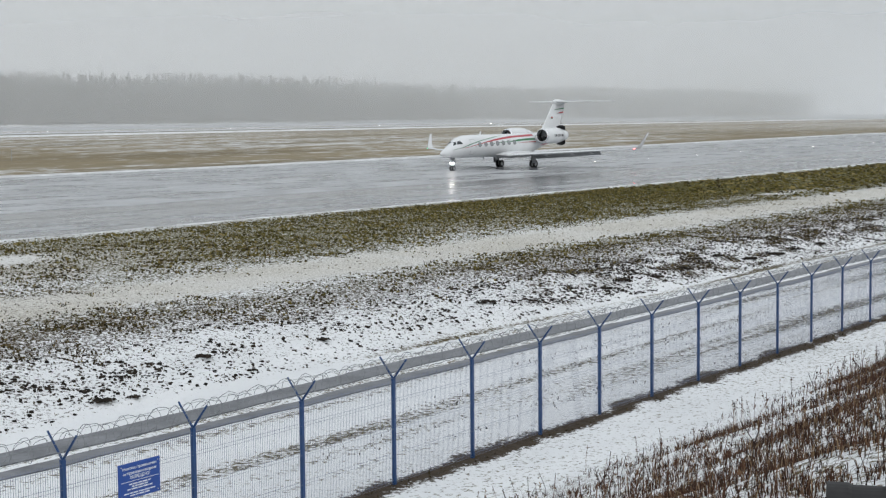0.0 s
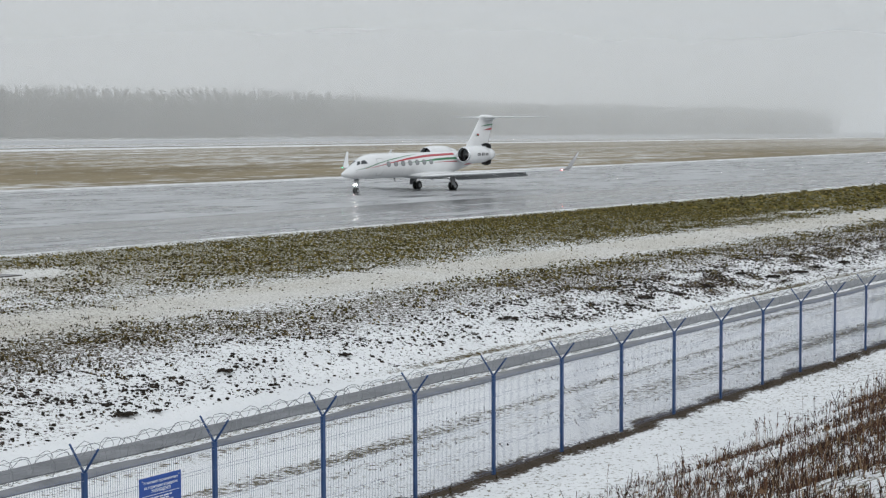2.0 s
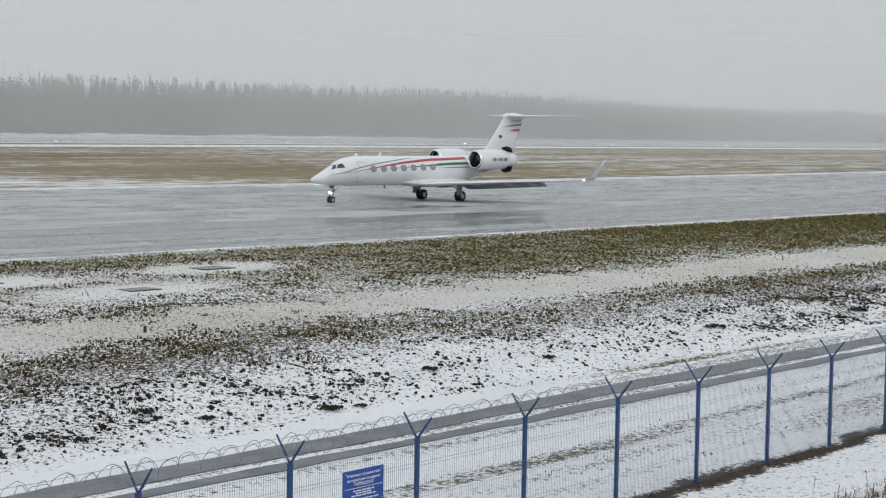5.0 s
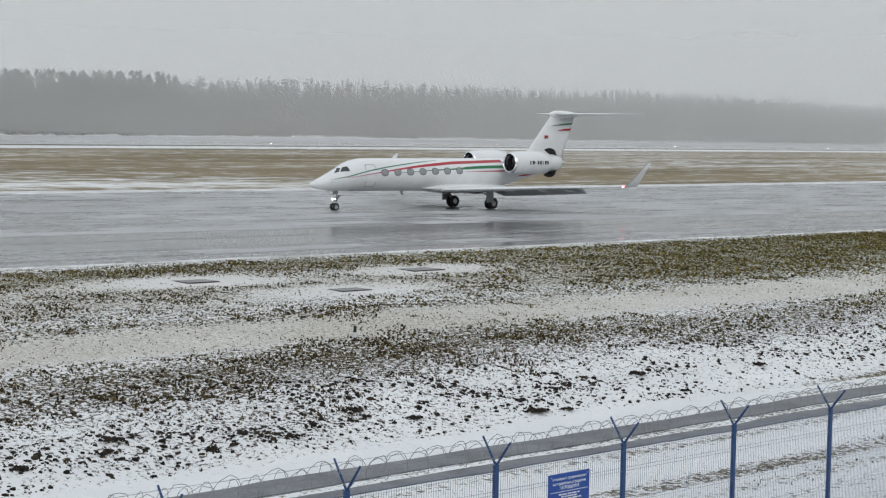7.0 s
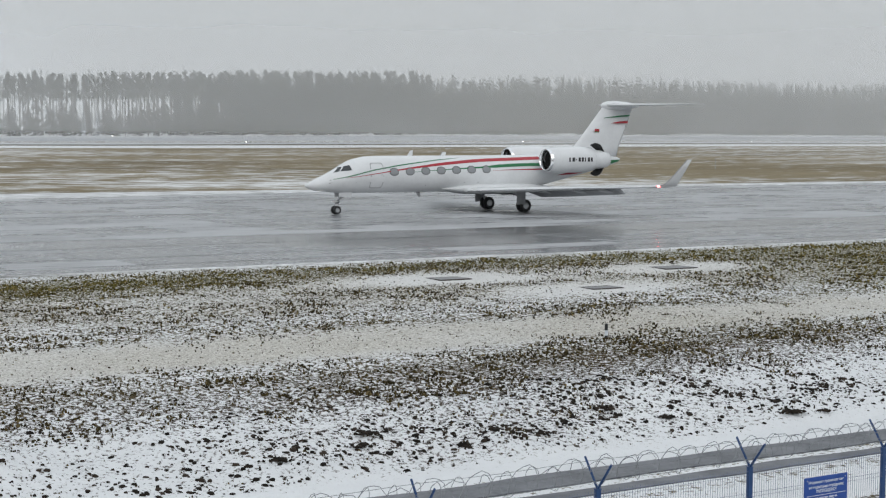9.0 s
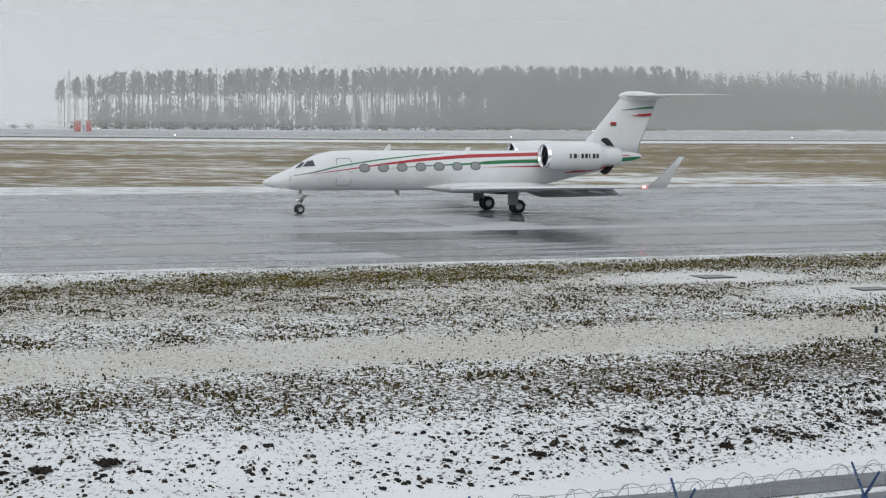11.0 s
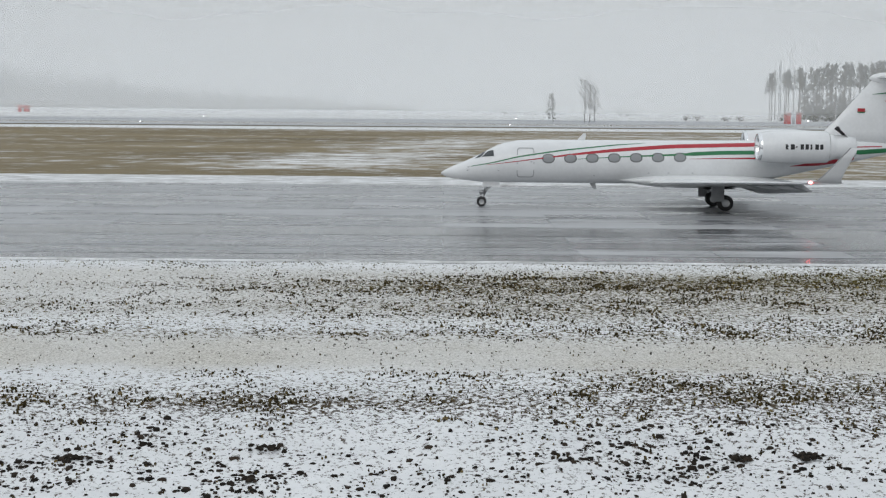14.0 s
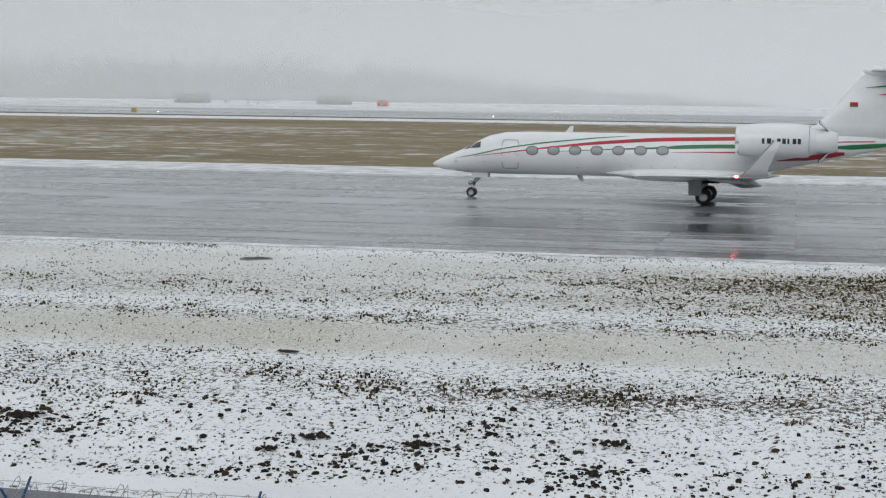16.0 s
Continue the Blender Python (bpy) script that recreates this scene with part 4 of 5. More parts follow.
    for side in (-1, 1):
        sec = ((0.05, 21.75, 24.55, 7.33, 0.05), (1.0, 22.3, 24.85, 7.35, 0.045), (5.3, 25.15, 26.42, 7.42, 0.03), (5.48, 25.42, 26.45, 7.43, 0.015))
        mesh_part("tailplane", loft([foil(le, te, z, side * y, (te - le) * t) for y, le, te, z, t in sec]), M["paint"], tail_fin, "white tailplane", True)
        for nm, mt, pts in (("green_stripe", "green", ((21.6, 6.42, 0.01), (22.9, 6.55, 0.05), (23.95, 6.62, 0.06))), ("red_stripe", "red", ((22.3, 6.05, 0.01), (23.0, 6.12, 0.07), (23.8, 6.16, 0.09)))):
            v, f = [], []
            for i, (x, z, w) in enumerate(pts):
                v += [(x, side * (0.26 if side > 0 else 0.17), z - w), (x, side * (0.26 if side > 0 else 0.17), z + w)]
                if i:
                    f.append((2 * i - 2, 2 * i, 2 * i + 1, 2 * i - 1))
            mesh_part(nm, (v, f), M[mt], tail_fin, "tail stripe")
        for z0, z1, mt in ((5.40, 5.46, "green"), (5.46, 5.64, "red")):
            yy = side * (0.30 if side > 0 else 0.19)
            mesh_part("emblem", ([(20.8, yy, z0), (21.22, yy, z0), (21.22, yy, z1), (20.8, yy, z1)], [(0, 1, 2, 3)]), M[mt], tail_fin, "small red and green emblem")

    # landing gear
    nose = new("nose_gear")
    nose.parent = jet
    tagged(nose, "steel nose gear leg with a landing light")
    mesh_part("strut", join(tube((0.02, 0, 0.27), (0.16, 0, 0.75), 0.045, 0.05, 12), tube((0.15, 0, 0.72), (0.36, 0, 1.5), 0.085, 0.10, 14), tube((0, -0.17, 0.27), (0, 0.17, 0.27), 0.035, sides=10)), M["steel"], nose, smooth=True)
    mesh_part("drag_brace", join(tube((0.2, -0.05, 0.85), (0.85, -0.16, 1.45), 0.055), tube((0.2, 0.05, 0.85), (0.85, 0.16, 1.45), 0.055), tube((0.0, 0, 0.4), (-0.14, 0, 0.6), 0.02), tube((-0.14, 0, 0.6), (0.1, 0, 0.76), 0.02)), M["steel"], nose)
    for s in (-1, 1):
        mesh_part("gear_door", boxy((0.05, s * 0.30 - 0.012, 1.12), (1.0, s * 0.30 + 0.012, 1.46)), M["paint"], nose)
        mesh_part("lamp_housing", lathe([(0.15, 0.001), (0.14, 0.10), (-0.13, 0.112), (-0.13, 0.104), (0.09, 0.098)], "x", 16, (-0.02, s * 0.12, 0.82)), M["steel"], nose, smooth=True)
        mesh_part("landing_light", lathe([(-0.01, 0.001), (0.0, 0.094)], "x", 16, (0.02, s * 0.12, 0.82)), M["landing"], nose, "lit landing light")
    wheels = [(wheel(nose, "wheel", (0, s * 0.16, 0.275), 0.275, 0.17, 0.15), 0.275) for s in (-1, 1)]
    for side in (-1, 1):
        main = new("main_gear")
        main.parent, main.location = jet, (-0.16, 0, 0)
        tagged(main, "main gear leg with twin wheels and a grey door")
        y = side * 2.185
        mesh_part("strut", join(tube((13.42, y, 0.43), (13.1, y, 0.95), 0.075, 0.085, 12), tube((13.1, y, 0.9), (12.95, side * 2.35, 1.62), 0.11, 0.12, 12), tube((13.42, y - 0.26, 0.43), (13.42, y + 0.26, 0.43), 0.05, sides=10),
                              tube((13.05, y, 1.0), (12.9, side * 1.2, 1.5), 0.05)), M["steel"], main, smooth=True)
        part("gear_door", bevel_box((12.62, side * 2.52 - 0.02, 0.52), (13.33, side * 2.52 + 0.02, 1.56), 0.012, 2), M["grey"], main, "grey gear door plate")
        wheels += [(wheel(main, "wheel", (13.42, y + s * 0.21, 0.43), 0.43, 0.27, 0.22), 0.43) for s in (-1, 1)]
    # flat dark plate on the belly in place of the bay's shade
    mesh_part("bay_shade_plate", boxy((12.3, -1.15, 1.13), (14.0, 1.15, 1.16)), M["dark"], jet, "dark plate standing for the shaded wheel bay")
    return jet, wheels


jet, jet_wheels = build_jet()


# ---- ragged snow along the runway
def ragged_snow(name, y0, y1, seed, lift, step=0.35, x0=-60, x1=330, tint="snow", spill=0.0):
    xs = np.arange(x0, x1, step)
    a = y0 - spill * (1 - smoothstep(5, 85, xs)) + (field(xs, xs * 0 + 1.0, 0.5, 5, seed) - 0.5) * 0.7
    b = y1 + (field(xs, xs * 0 + 2.0, 0.5, 5, seed + 1) - 0.5) * 0.5
    verts, n = [], len(xs)
    for x, p, q in zip(xs, a, b):
        top = lift * (0.5 + float(field(np.array([x]), np.array([3.0]), 0.8, 3, seed + 2)[0]))
        up = float(climb(x))
        verts += [(x, p, up - 0.05), (x, p + 0.12, up + top), (x, q - 0.12, up + top * 0.8), (x, q, up - 0.05)]
    faces = [(4 * k + j, 4 * k + 4 + j, 4 * k + 5 + j, 4 * k + 1 + j) for k in range(n - 1) for j in range(3)]
    tagged(new(name, link_mesh(name, verts, faces, M[tint])), "ragged snow line along the runway edge", "snow", kind="stuff")


ragged_snow("snow_edge", 58.60, 58.92, 31, 0.014, 0.2, tint="old_snow")
ragged_snow("snow_edge", 125.7, 129.6, 35, 0.05, 0.5, -90, 330, "old_snow", 9.0)


# ---- grass tufts and clods
def scatter(name, label, category, xy, radius, height, material, blades, seed, sides=4, sink=0.03):
    """Many low mounds with a few blades each, in one mesh."""
    rs = np.random.RandomState(seed)
    n = len(xy)
    base = ground_height(xy[:, 0], xy[:, 1]) - sink
    ang = np.linspace(0, math.tau, sides, endpoint=False)[None] + rs.rand(n, 1) * 6
    rr = radius[:, None] * (0.35 + 1.0 * rs.rand(n, sides))
    xc, yc, top = xy[:, :1], xy[:, 1:], (base + sink + height)[:, None]
    ring = np.stack([xc + np.cos(ang) * rr, yc + np.sin(ang) * rr, np.repeat(base[:, None], sides, 1)], -1)
    ru = rr * (0.55 + 0.25 * rs.rand(n, sides))
    upper = np.stack([xc + np.cos(ang) * ru, yc + np.sin(ang) * ru, top - height[:, None] * (0.10 + 0.4 * rs.rand(n, sides))], -1)
    peak = np.stack([xy[:, 0], xy[:, 1], base + sink + height], -1)[:, None]
    verts = np.concatenate([ring, upper, peak], 1)
    tri = []
    for k in range(sides):
        j = (k + 1) % sides
        tri += [(k, j, sides + j), (k, sides + j, sides + k), (sides + k, sides + j, 2 * sides)]
    tri = np.array(tri)
    if blades:
        root = xy[:, None, :] + (rs.rand(n, blades, 2) - 0.5) * radius[:, None, None] * 1.6
        out = (rs.rand(n, blades, 2) - 0.5) * radius[:, None, None] * 2.2
        wide = (rs.rand(n, blades, 2) - 0.5) * 0.03
        tall = height[:, None] * (0.6 + 0.6 * rs.rand(n, blades))
        b0 = np.concatenate([root - wide, np.repeat(base[:, None, None], blades, 1)], -1)
        b1 = np.concatenate([root + wide, np.repeat(base[:, None, None], blades, 1)], -1)
        b2 = np.concatenate([root + out, (base[:, None] + sink + tall)[..., None]], -1)
        bl = np.stack([b0, b1, b2], 2).reshape(n, blades * 3, 3)
        verts = np.concatenate([verts, bl], 1)
        k = 2 * sides + 1 + 3 * np.arange(blades)
        tri = np.concatenate([tri, np.stack([k, k + 1, k + 2], 1)])
    m = verts.shape[1]
    faces = (tri[None] + (np.arange(n) * m)[:, None, None]).reshape(-1, 3)
    me = bpy.data.meshes.new(name)
    co = verts.reshape(-1, 3)
    me.vertices.add(len(co))
    me.vertices.foreach_set("co", co.ravel())
    me.loops.add(faces.size)
    me.loops.foreach_set("vertex_index", faces.ravel().astype(np.int32))
    me.polygons.add(len(faces))
    me.polygons.foreach_set("loop_start", np.arange(0, faces.size, 3))
    me.polygons.foreach_set("use_smooth", np.ones(len(faces), bool))
    me.update(calc_edges=True)
    me.materials.append(material)
    return tagged(new(name, me), label, category, kind="stuff")


def island_material(name, tones, rough=0.85):
    """Each loose piece takes its own tone."""
    m, n, l, b = nodes_of(name)
    geo = n.new("ShaderNodeNewGeometry")
    l.new(ramp_node(n, l, geo.outputs["Random Per Island"], tones), b.inputs["Base Color"])
    b.inputs["Roughness"].default_value = rough
    b.inputs["Specular IOR Level"].default_value = 0.2
    return m


M["tufts_brown"] = island_material("tufts_brown", ((0.0, (0.016, 0.012, 0.005)), (0.5, (0.042, 0.031, 0.010)), (0.88, (0.085, 0.062, 0.02)), (1.0, (0.20, 0.15, 0.07))))
M["tufts_green"] = island_material("tufts_green", ((0.0, (0.028, 0.023, 0.004)), (0.45, (0.07, 0.058, 0.010)), (0.8, (0.14, 0.113, 0.025)), (1.0, (0.27, 0.21, 0.08))))
M["clods"] = island_material("clods", ((0.0, (0.010, 0.008, 0.006)), (0.6, (0.024, 0.018, 0.013)), (1.0, (0.05, 0.036, 0.026))))
M["weeds"] = island_material("weeds", ((0.0, (0.02, 0.012, 0.009)), (0.45, (0.06, 0.029, 0.018)), (0.8, (0.13, 0.062, 0.036)), (1.0, (0.34, 0.24, 0.14))))


def plant_verge():
    rs = np.random.RandomState(5)
    for x0, x1, dens, size, sd in ((-26, 45, 72.0, 0.46, 1), (45, 115, 26.0, 0.68, 2), (115, 240, 3.5, 1.9, 3)):
        n = int((x1 - x0) * 29.5 * dens)
        xy = np.stack([rs.uniform(x0, x1, n), rs.uniform(29.2, 58.6, n)], 1)
        c, soil, lane, green, straw = snow_cover(xy[:, 0], xy[:, 1])
        clump = field(xy[:, 0], xy[:, 1], 0.9, 3, 44)
        c = c + np.where(xy[:, 1] < 32.3, 0.05, 0)
        p = np.clip((0.69 - c) * 2.4 + (clump - 0.5) * 1.2, 0.07, 0.85)
        p = np.where(np.hypot(xy[:, 0] + 18.4, xy[:, 1] - 54.5) < 1.0, 0, p)
        for qx, qy in COVERS:
            p = np.where((abs(xy[:, 0] - qx) < 1.3) & (abs(xy[:, 1] - qy) < 1.0), 0, p)
        keep = rs.rand(n) < p
        xy, green, p = xy[keep], green[keep], p[keep]
        r = (0.045 + 0.085 * rs.rand(len(xy)) ** 1.5) * size * (0.55 + 0.75 * p)
        h = (0.03 + 0.075 * rs.rand(len(xy))) * size ** 0.5 * (0.6 + 0.6 * p)
        g = rs.rand(len(xy)) < green * 0.9
        for m, nm, lab in ((~g, "tufts_brown", "dark withered grass tufts poking through snow"), (g, "tufts_green", "olive winter grass tufts poking through snow")):
            scatter("grass_tufts", lab, "grass", xy[m], r[m], h[m], M[nm], 2, 50 + sd)
    # clods on the rough bank, gathered in drifts
    n = 52000
    xy = np.stack([rs.uniform(-26, 125, n), 29.3 + 4.6 * rs.rand(n)], 1)
    heap = field(xy[:, 0] * 0.7, xy[:, 1] * 1.5, 0.55, 3, 61)
    ridge = np.exp(-((xy[:, 1] - 31.0) / 1.4) ** 2)
    keep = rs.rand(n) < np.clip((heap - 0.46) * 6.0, 0.22, 1) * (0.4 + 0.6 * ridge) * np.where((xy[:, 0] > 38) & (xy[:, 0] < 52), 0.5, 1.0)
    xy = xy[keep]
    r = 0.025 + 0.075 * rs.rand(len(xy)) ** 2.4
    scatter("soil_clods", "dark wet soil clods on the snowy bank", "soil", xy, r, r * 0.5, M["clods"], 0, 71, 6)
    # thin weeds and debris between fence and road
    n = 12000
    xy = np.stack([rs.uniform(-15, 110, n), rs.choice([18.2, 19.6, 20.8, 22.4, 24.0], n, p=[.3, .16, .18, .2, .16]) + rs.randn(n) * 0.4], 1)
    keep = (field(xy[:, 0] * 0.3, xy[:, 1] * 1.6, 0.5, 3, 81) + 0.10 * smoothstep(30, 60, xy[:, 0]) > 0.63) | ((np.abs(xy[:, 1] - 18.3) < 0.45) & (rs.rand(n) < 0.6))
    xy = xy[keep]
    scatter("fence_weeds", "sparse dry weeds along the fence line", "grass", xy, 0.005 + 0.013 * rs.rand(len(xy)), 0.015 + 0.06 * rs.rand(len(xy)) ** 2, M["tufts_brown"], 4, 83)


plant_verge()


def big_clod(at, size, seed):
    """A broken lump of turned earth."""
    rnd = random.Random(seed)
    verts, faces = [], []
    for _ in range(44):
        x, y = rnd.gauss(0, 0.62) * size, rnd.gauss(0, 0.40) * size
        r = size * rnd.uniform(0.07, 0.25) * max(0.3, 1 - abs(x) / (2 * size))
        o, n = len(verts), 7
        for ring, (q, z) in enumerate(((1.0, -0.06), (0.75, 0.5), (0.3, 0.8))):
            for k in range(n):
                a, w = math.tau * k / n + ring * 0.4, rnd.uniform(0.65, 1.25) * r * q
                verts.append((x + math.cos(a) * w, y + math.sin(a) * w, z * r * rnd.uniform(0.6, 1.2)))
        for ring in range(2):
            for k in range(n):
                c, d = o + ring * n + k, o + ring * n + (k + 1) % n
                faces.append((c, d, d + n, c + n))
        faces.append(tuple(o + 2 * n + k for k in range(n)))
    me = link_mesh("earth_clump", verts, faces, M["clods"], True)
    ob = new("earth_clump", me)
    ob.location = (at[0], at[1], float(ground_height(*at)) + 0.02)
    tagged(ob, "dark clump of turned earth lying in snow", "earth clump", "earth clumps on the bank", "stuff")


for k, (x, y, s) in enumerate(((30.3, 29.7, .45), (31.35, 29.5, .25), (25.7, 31.5, .42), (26.9, 30.5, .3), (16.0, 30.5, .35), (18.8, 31.4, .3), (18.4, 31.0, .35), (22.8, 30.2, .28), (5.9, 32.1, .38),
                               (7.2, 32.0, .4), (-15.9, 31.7, .45), (-9.4, 31.6, .42), (-7.2, 31.4, .36), (-3.6, 30.4, .3), (-3.5, 32.3, .35), (-10.1, 30.7, .25), (36.2, 31.2, .35), (41.5, 31.0, .4), (52, 31.2, .45), (63, 31.0, .5), (60.5, 30.4, .45), (65.2, 30.6, .5), (69.5, 31.0, .55), (74, 31.4, .5), (77, 31.0, .6), (79.5, 30.5, .6), (82.5, 30.7, .6), (87, 30.9, .6))):
    big_clod((x, y), s, k)


# ---- small things in the verge
def marker_peg(at):
    z = float(ground_height(*at))
    peg = thing("marker_peg", "short black and white marker peg in the snow", "marker", (*at, z))
    for nm, a, b, mt in (("base", -0.05, 0.10, "black"), ("stem", 0.10, 0.26, "white"), ("cap", 0.26, 0.46, "black")):
        mesh_part(nm, lathe([(a, 0.001), (a, 0.05), (b - 0.01, 0.048), (b, 0.04), (b, 0.001)], "z", 14), M[mt], peg, smooth=False)


marker_peg((31.48, 38.53))


def marker_post(at):
    """A thin grey post in the far grass."""
    post = thing("marker_post", "thin grey marker post in the far grass", "marker", (*at, float(ground_height(*at))))
    mesh_part("pole", tube((0, 0, -0.2), (0, 0, 1.65), 0.045, 0.04, 8), M["grey"], post)
    mesh_part("cap", tube((0, 0, 1.65), (0, 0, 1.72), 0.055, 0.03, 8), M["slab"], post)


marker_post((172.6, 185.8))


def inspection_cover(at, w, d, label):
    """A concrete chamber cover in a snow drift, its shadow edge drawn as a dark rim."""
    z = float(ground_height(*at))
    cov = thing("chamber_cover", label, "chamber cover", (*at, z + 0.01), "chamber covers in the verge")
    part("slab", bevel_box((-w / 2, -d / 2, -0.1), (w / 2, d / 2, 0.016), 0.006, 2), M["slab"], cov)
    # dark plate under the slab, the shadow along its edges put into colour
    part("rim", bevel_box((-w / 2 - 0.07, -d / 2 - 0.10, -0.12), (w / 2 + 0.07, d / 2 + 0.16, 0.008), 0.004, 1), M["clod"], cov, "dark rim painted as the slab's shadow edge")


inspection_cover((34.9, 52.3), 1.3, 0.9, "wet grey concrete chamber cover ringed by snow")
inspection_cover((38.7, 47.7), 1.3, 0.7, "wet grey concrete chamber cover ringed by snow")
inspection_cover((46.2, 52.2), 1.6, 1.0, "wet grey concrete chamber cover ringed by snow")


def round_cover(at, r, label):
    z = float(ground_height(*at))
    cov = thing("manhole_cover", label, "manhole cover", (*at, z + 0.0))
    mesh_part("ring", lathe([(-0.1, r), (0.05, r), (0.06, r - 0.03), (0.06, r * 0.85), (0.04, r * 0.83)], "z", 28), M["slab"], cov, smooth=False)
    mesh_part("lid", lathe([(0.045, r * 0.84), (0.055, r * 0.75), (0.055, 0.001)], "z", 28), M["dark"], cov, "dark iron lid")


round_cover((-18.4, 54.5), 0.58, "round dark manhole cover in a bare snow patch")
board = new("loose_board", link_mesh("loose_board", *loft([[(x, 0.07 * w * math.cos(a), 0.035 * w * math.sin(a) + 0.01) for a in [math.tau * k / 10 for k in range(10)]] for x, w in ((-0.27, 0.3), (-0.22, 0.8), (0.0, 1.0), (0.2, 0.7), (0.27, 0.35))]), M["clod"], True))
board.location, board.rotation_euler = (-12.08, 38.25, float(ground_height(-12.08, 38.25)) + 0.02), (0, 0.04, radians(12))
tagged(board, "dark wet weathered board lying on snowy slush", "board")


# ---- warning sign on the fence
def warning_sign():
    s = thing("warning_sign", "blue enamel warning sign with white lines on the fence", "sign", (19.1, FENCE_Y - 0.045, 0))
    part("plate", bevel_box((0, -0.012, -0.585), (0.98, 0.012, 0.0), 0.006, 1), M["sign"], s)
    y = -0.0145
    bars = ((0.05, 0.93, -0.30, 0.006), (0.24, 0.74, -0.345, 0.016), (0.30, 0.68, -0.385, 0.016), (0.20, 0.78, -0.425, 0.016), (0.12, 0.86, -0.49, 0.014), (0.26, 0.72, -0.53, 0.014))
    for text, z, size, wide in (("Незаконное проникновение", -0.105, 0.062, 0.80), ("на территорию аэродрома", -0.185, 0.062, 0.78), ("ЗАПРЕЩЕНО!", -0.262, 0.072, 0.46)):
        cu = bpy.data.curves.new("lettering", "FONT")
        cu.body, cu.size, cu.align_x, cu.extrude = text, size, "CENTER", 0.001
        cu.offset = 0.0012
        cu.materials.append(M["white"])
        ob = new("lettering", cu)
        ob.parent, ob.location, ob.rotation_euler = s, (0.49, y, z), (radians(90), 0, 0)
        tagged(ob, "white printed words")
        bpy.context.view_layer.update()
        if ob.dimensions.x > 0.01:
            ob.scale = (wide / ob.dimensions.x, 1, 1)
    rnd = random.Random(3)
    for a, b, z, h in bars:
        x = a
        while x < b:
            w = (b - a) if h < 0.01 else min(rnd.uniform(0.05, 0.14), b - x)
            q = boxy((x, y - 0.002, z - h), (x + w, y + 0.004, z + h * 0.4))
            mesh_part("print_bar", q, M["white"], s)
            x += w + 0.022
    for x in (0.06, 0.92):
        for z in (-0.05, -0.54):
            mesh_part("bolt", tube((x, -0.02, z), (x, 0.03, z), 0.012, sides=6), M["steel"], s)


warning_sign()


# ---- lamps
def inset_light(x):
    ob = thing("inset_light", "small lit white light set in the runway", "runway light", (x, LINE_Y + 0.6, float(climb(x))), "runway centre lights")
    mesh_part("rim", lathe([(-0.02, 0.17), (0.02, 0.16), (0.035, 0.11)], "z", 14), M["steel"], ob)
    mesh_part("lens", lathe([(0.03, 0.05), (0.045, 0.035), (0.052, 0.001)], "z", 12), M["lamp_white"], ob, "lit lens", True)


for k in range(12):
    inset_light(165 + 15.5 * k)


def edge_light(x, y):
    z = float(ground_height(x, y)) + (0.06 if 431 < y < 499.5 else 0.0)
    ob = thing("edge_light", "lit white edge light on a short post", "runway light", (x, y, z), "edge lights of the far runway")
    mesh_part("post", tube((0, 0, -0.1), (0, 0, 0.35), 0.06, sides=8), M["steel"], ob)
    mesh_part("lens", lathe([(0.34, 0.08), (0.42, 0.13), (0.50, 0.12), (0.56, 0.001)], "z", 10), M["lamp_white"], ob, "lit lens", True)


for x in (-182, -83, 18, 121, 226, 330, 436, 541, 652, 757):
    edge_light(x, 450)
for a in (-17.96, -8.3, 2.5, 12.47, 22.11, 29.5, 37, 45.44, 49.29, 53, 57.2):
    edge_light(500 * math.tan(radians(a)), 500)


# ---- trees
def crown_clumps(rnd, count, centre, spread, size, droop=0.0):
    """Many small ragged leaf clumps, uneven and gappy."""
    verts, faces = [], []
    for _ in range(count):
        while True:
            q = Vector((rnd.uniform(-1, 1), rnd.uniform(-1, 1), rnd.uniform(-1, 1)))
            if q.length < 1:
                break
        c = Vector((centre[0] + q.x * spread[0], centre[1] + q.y * spread[1], centre[2] + q.z * spread[2]))
        s = size * rnd.uniform(0.55, 1.3)
        for _ in range(2):
            u = Vector((rnd.uniform(-1, 1), rnd.uniform(-1, 1), rnd.uniform(-.35, .35))).normalized() * s
            v = Vector((rnd.uniform(-.5, .5), rnd.uniform(-.5, .5), rnd.uniform(.4, 1) - droop)).normalized() * s * 0.7
            o = len(verts)
            verts += [c - u, c + v * rnd.uniform(.4, 1), c + u, c - v * rnd.uniform(.4, 1)]
            faces.append((o, o + 1, o + 2, o + 3))
    return verts, faces


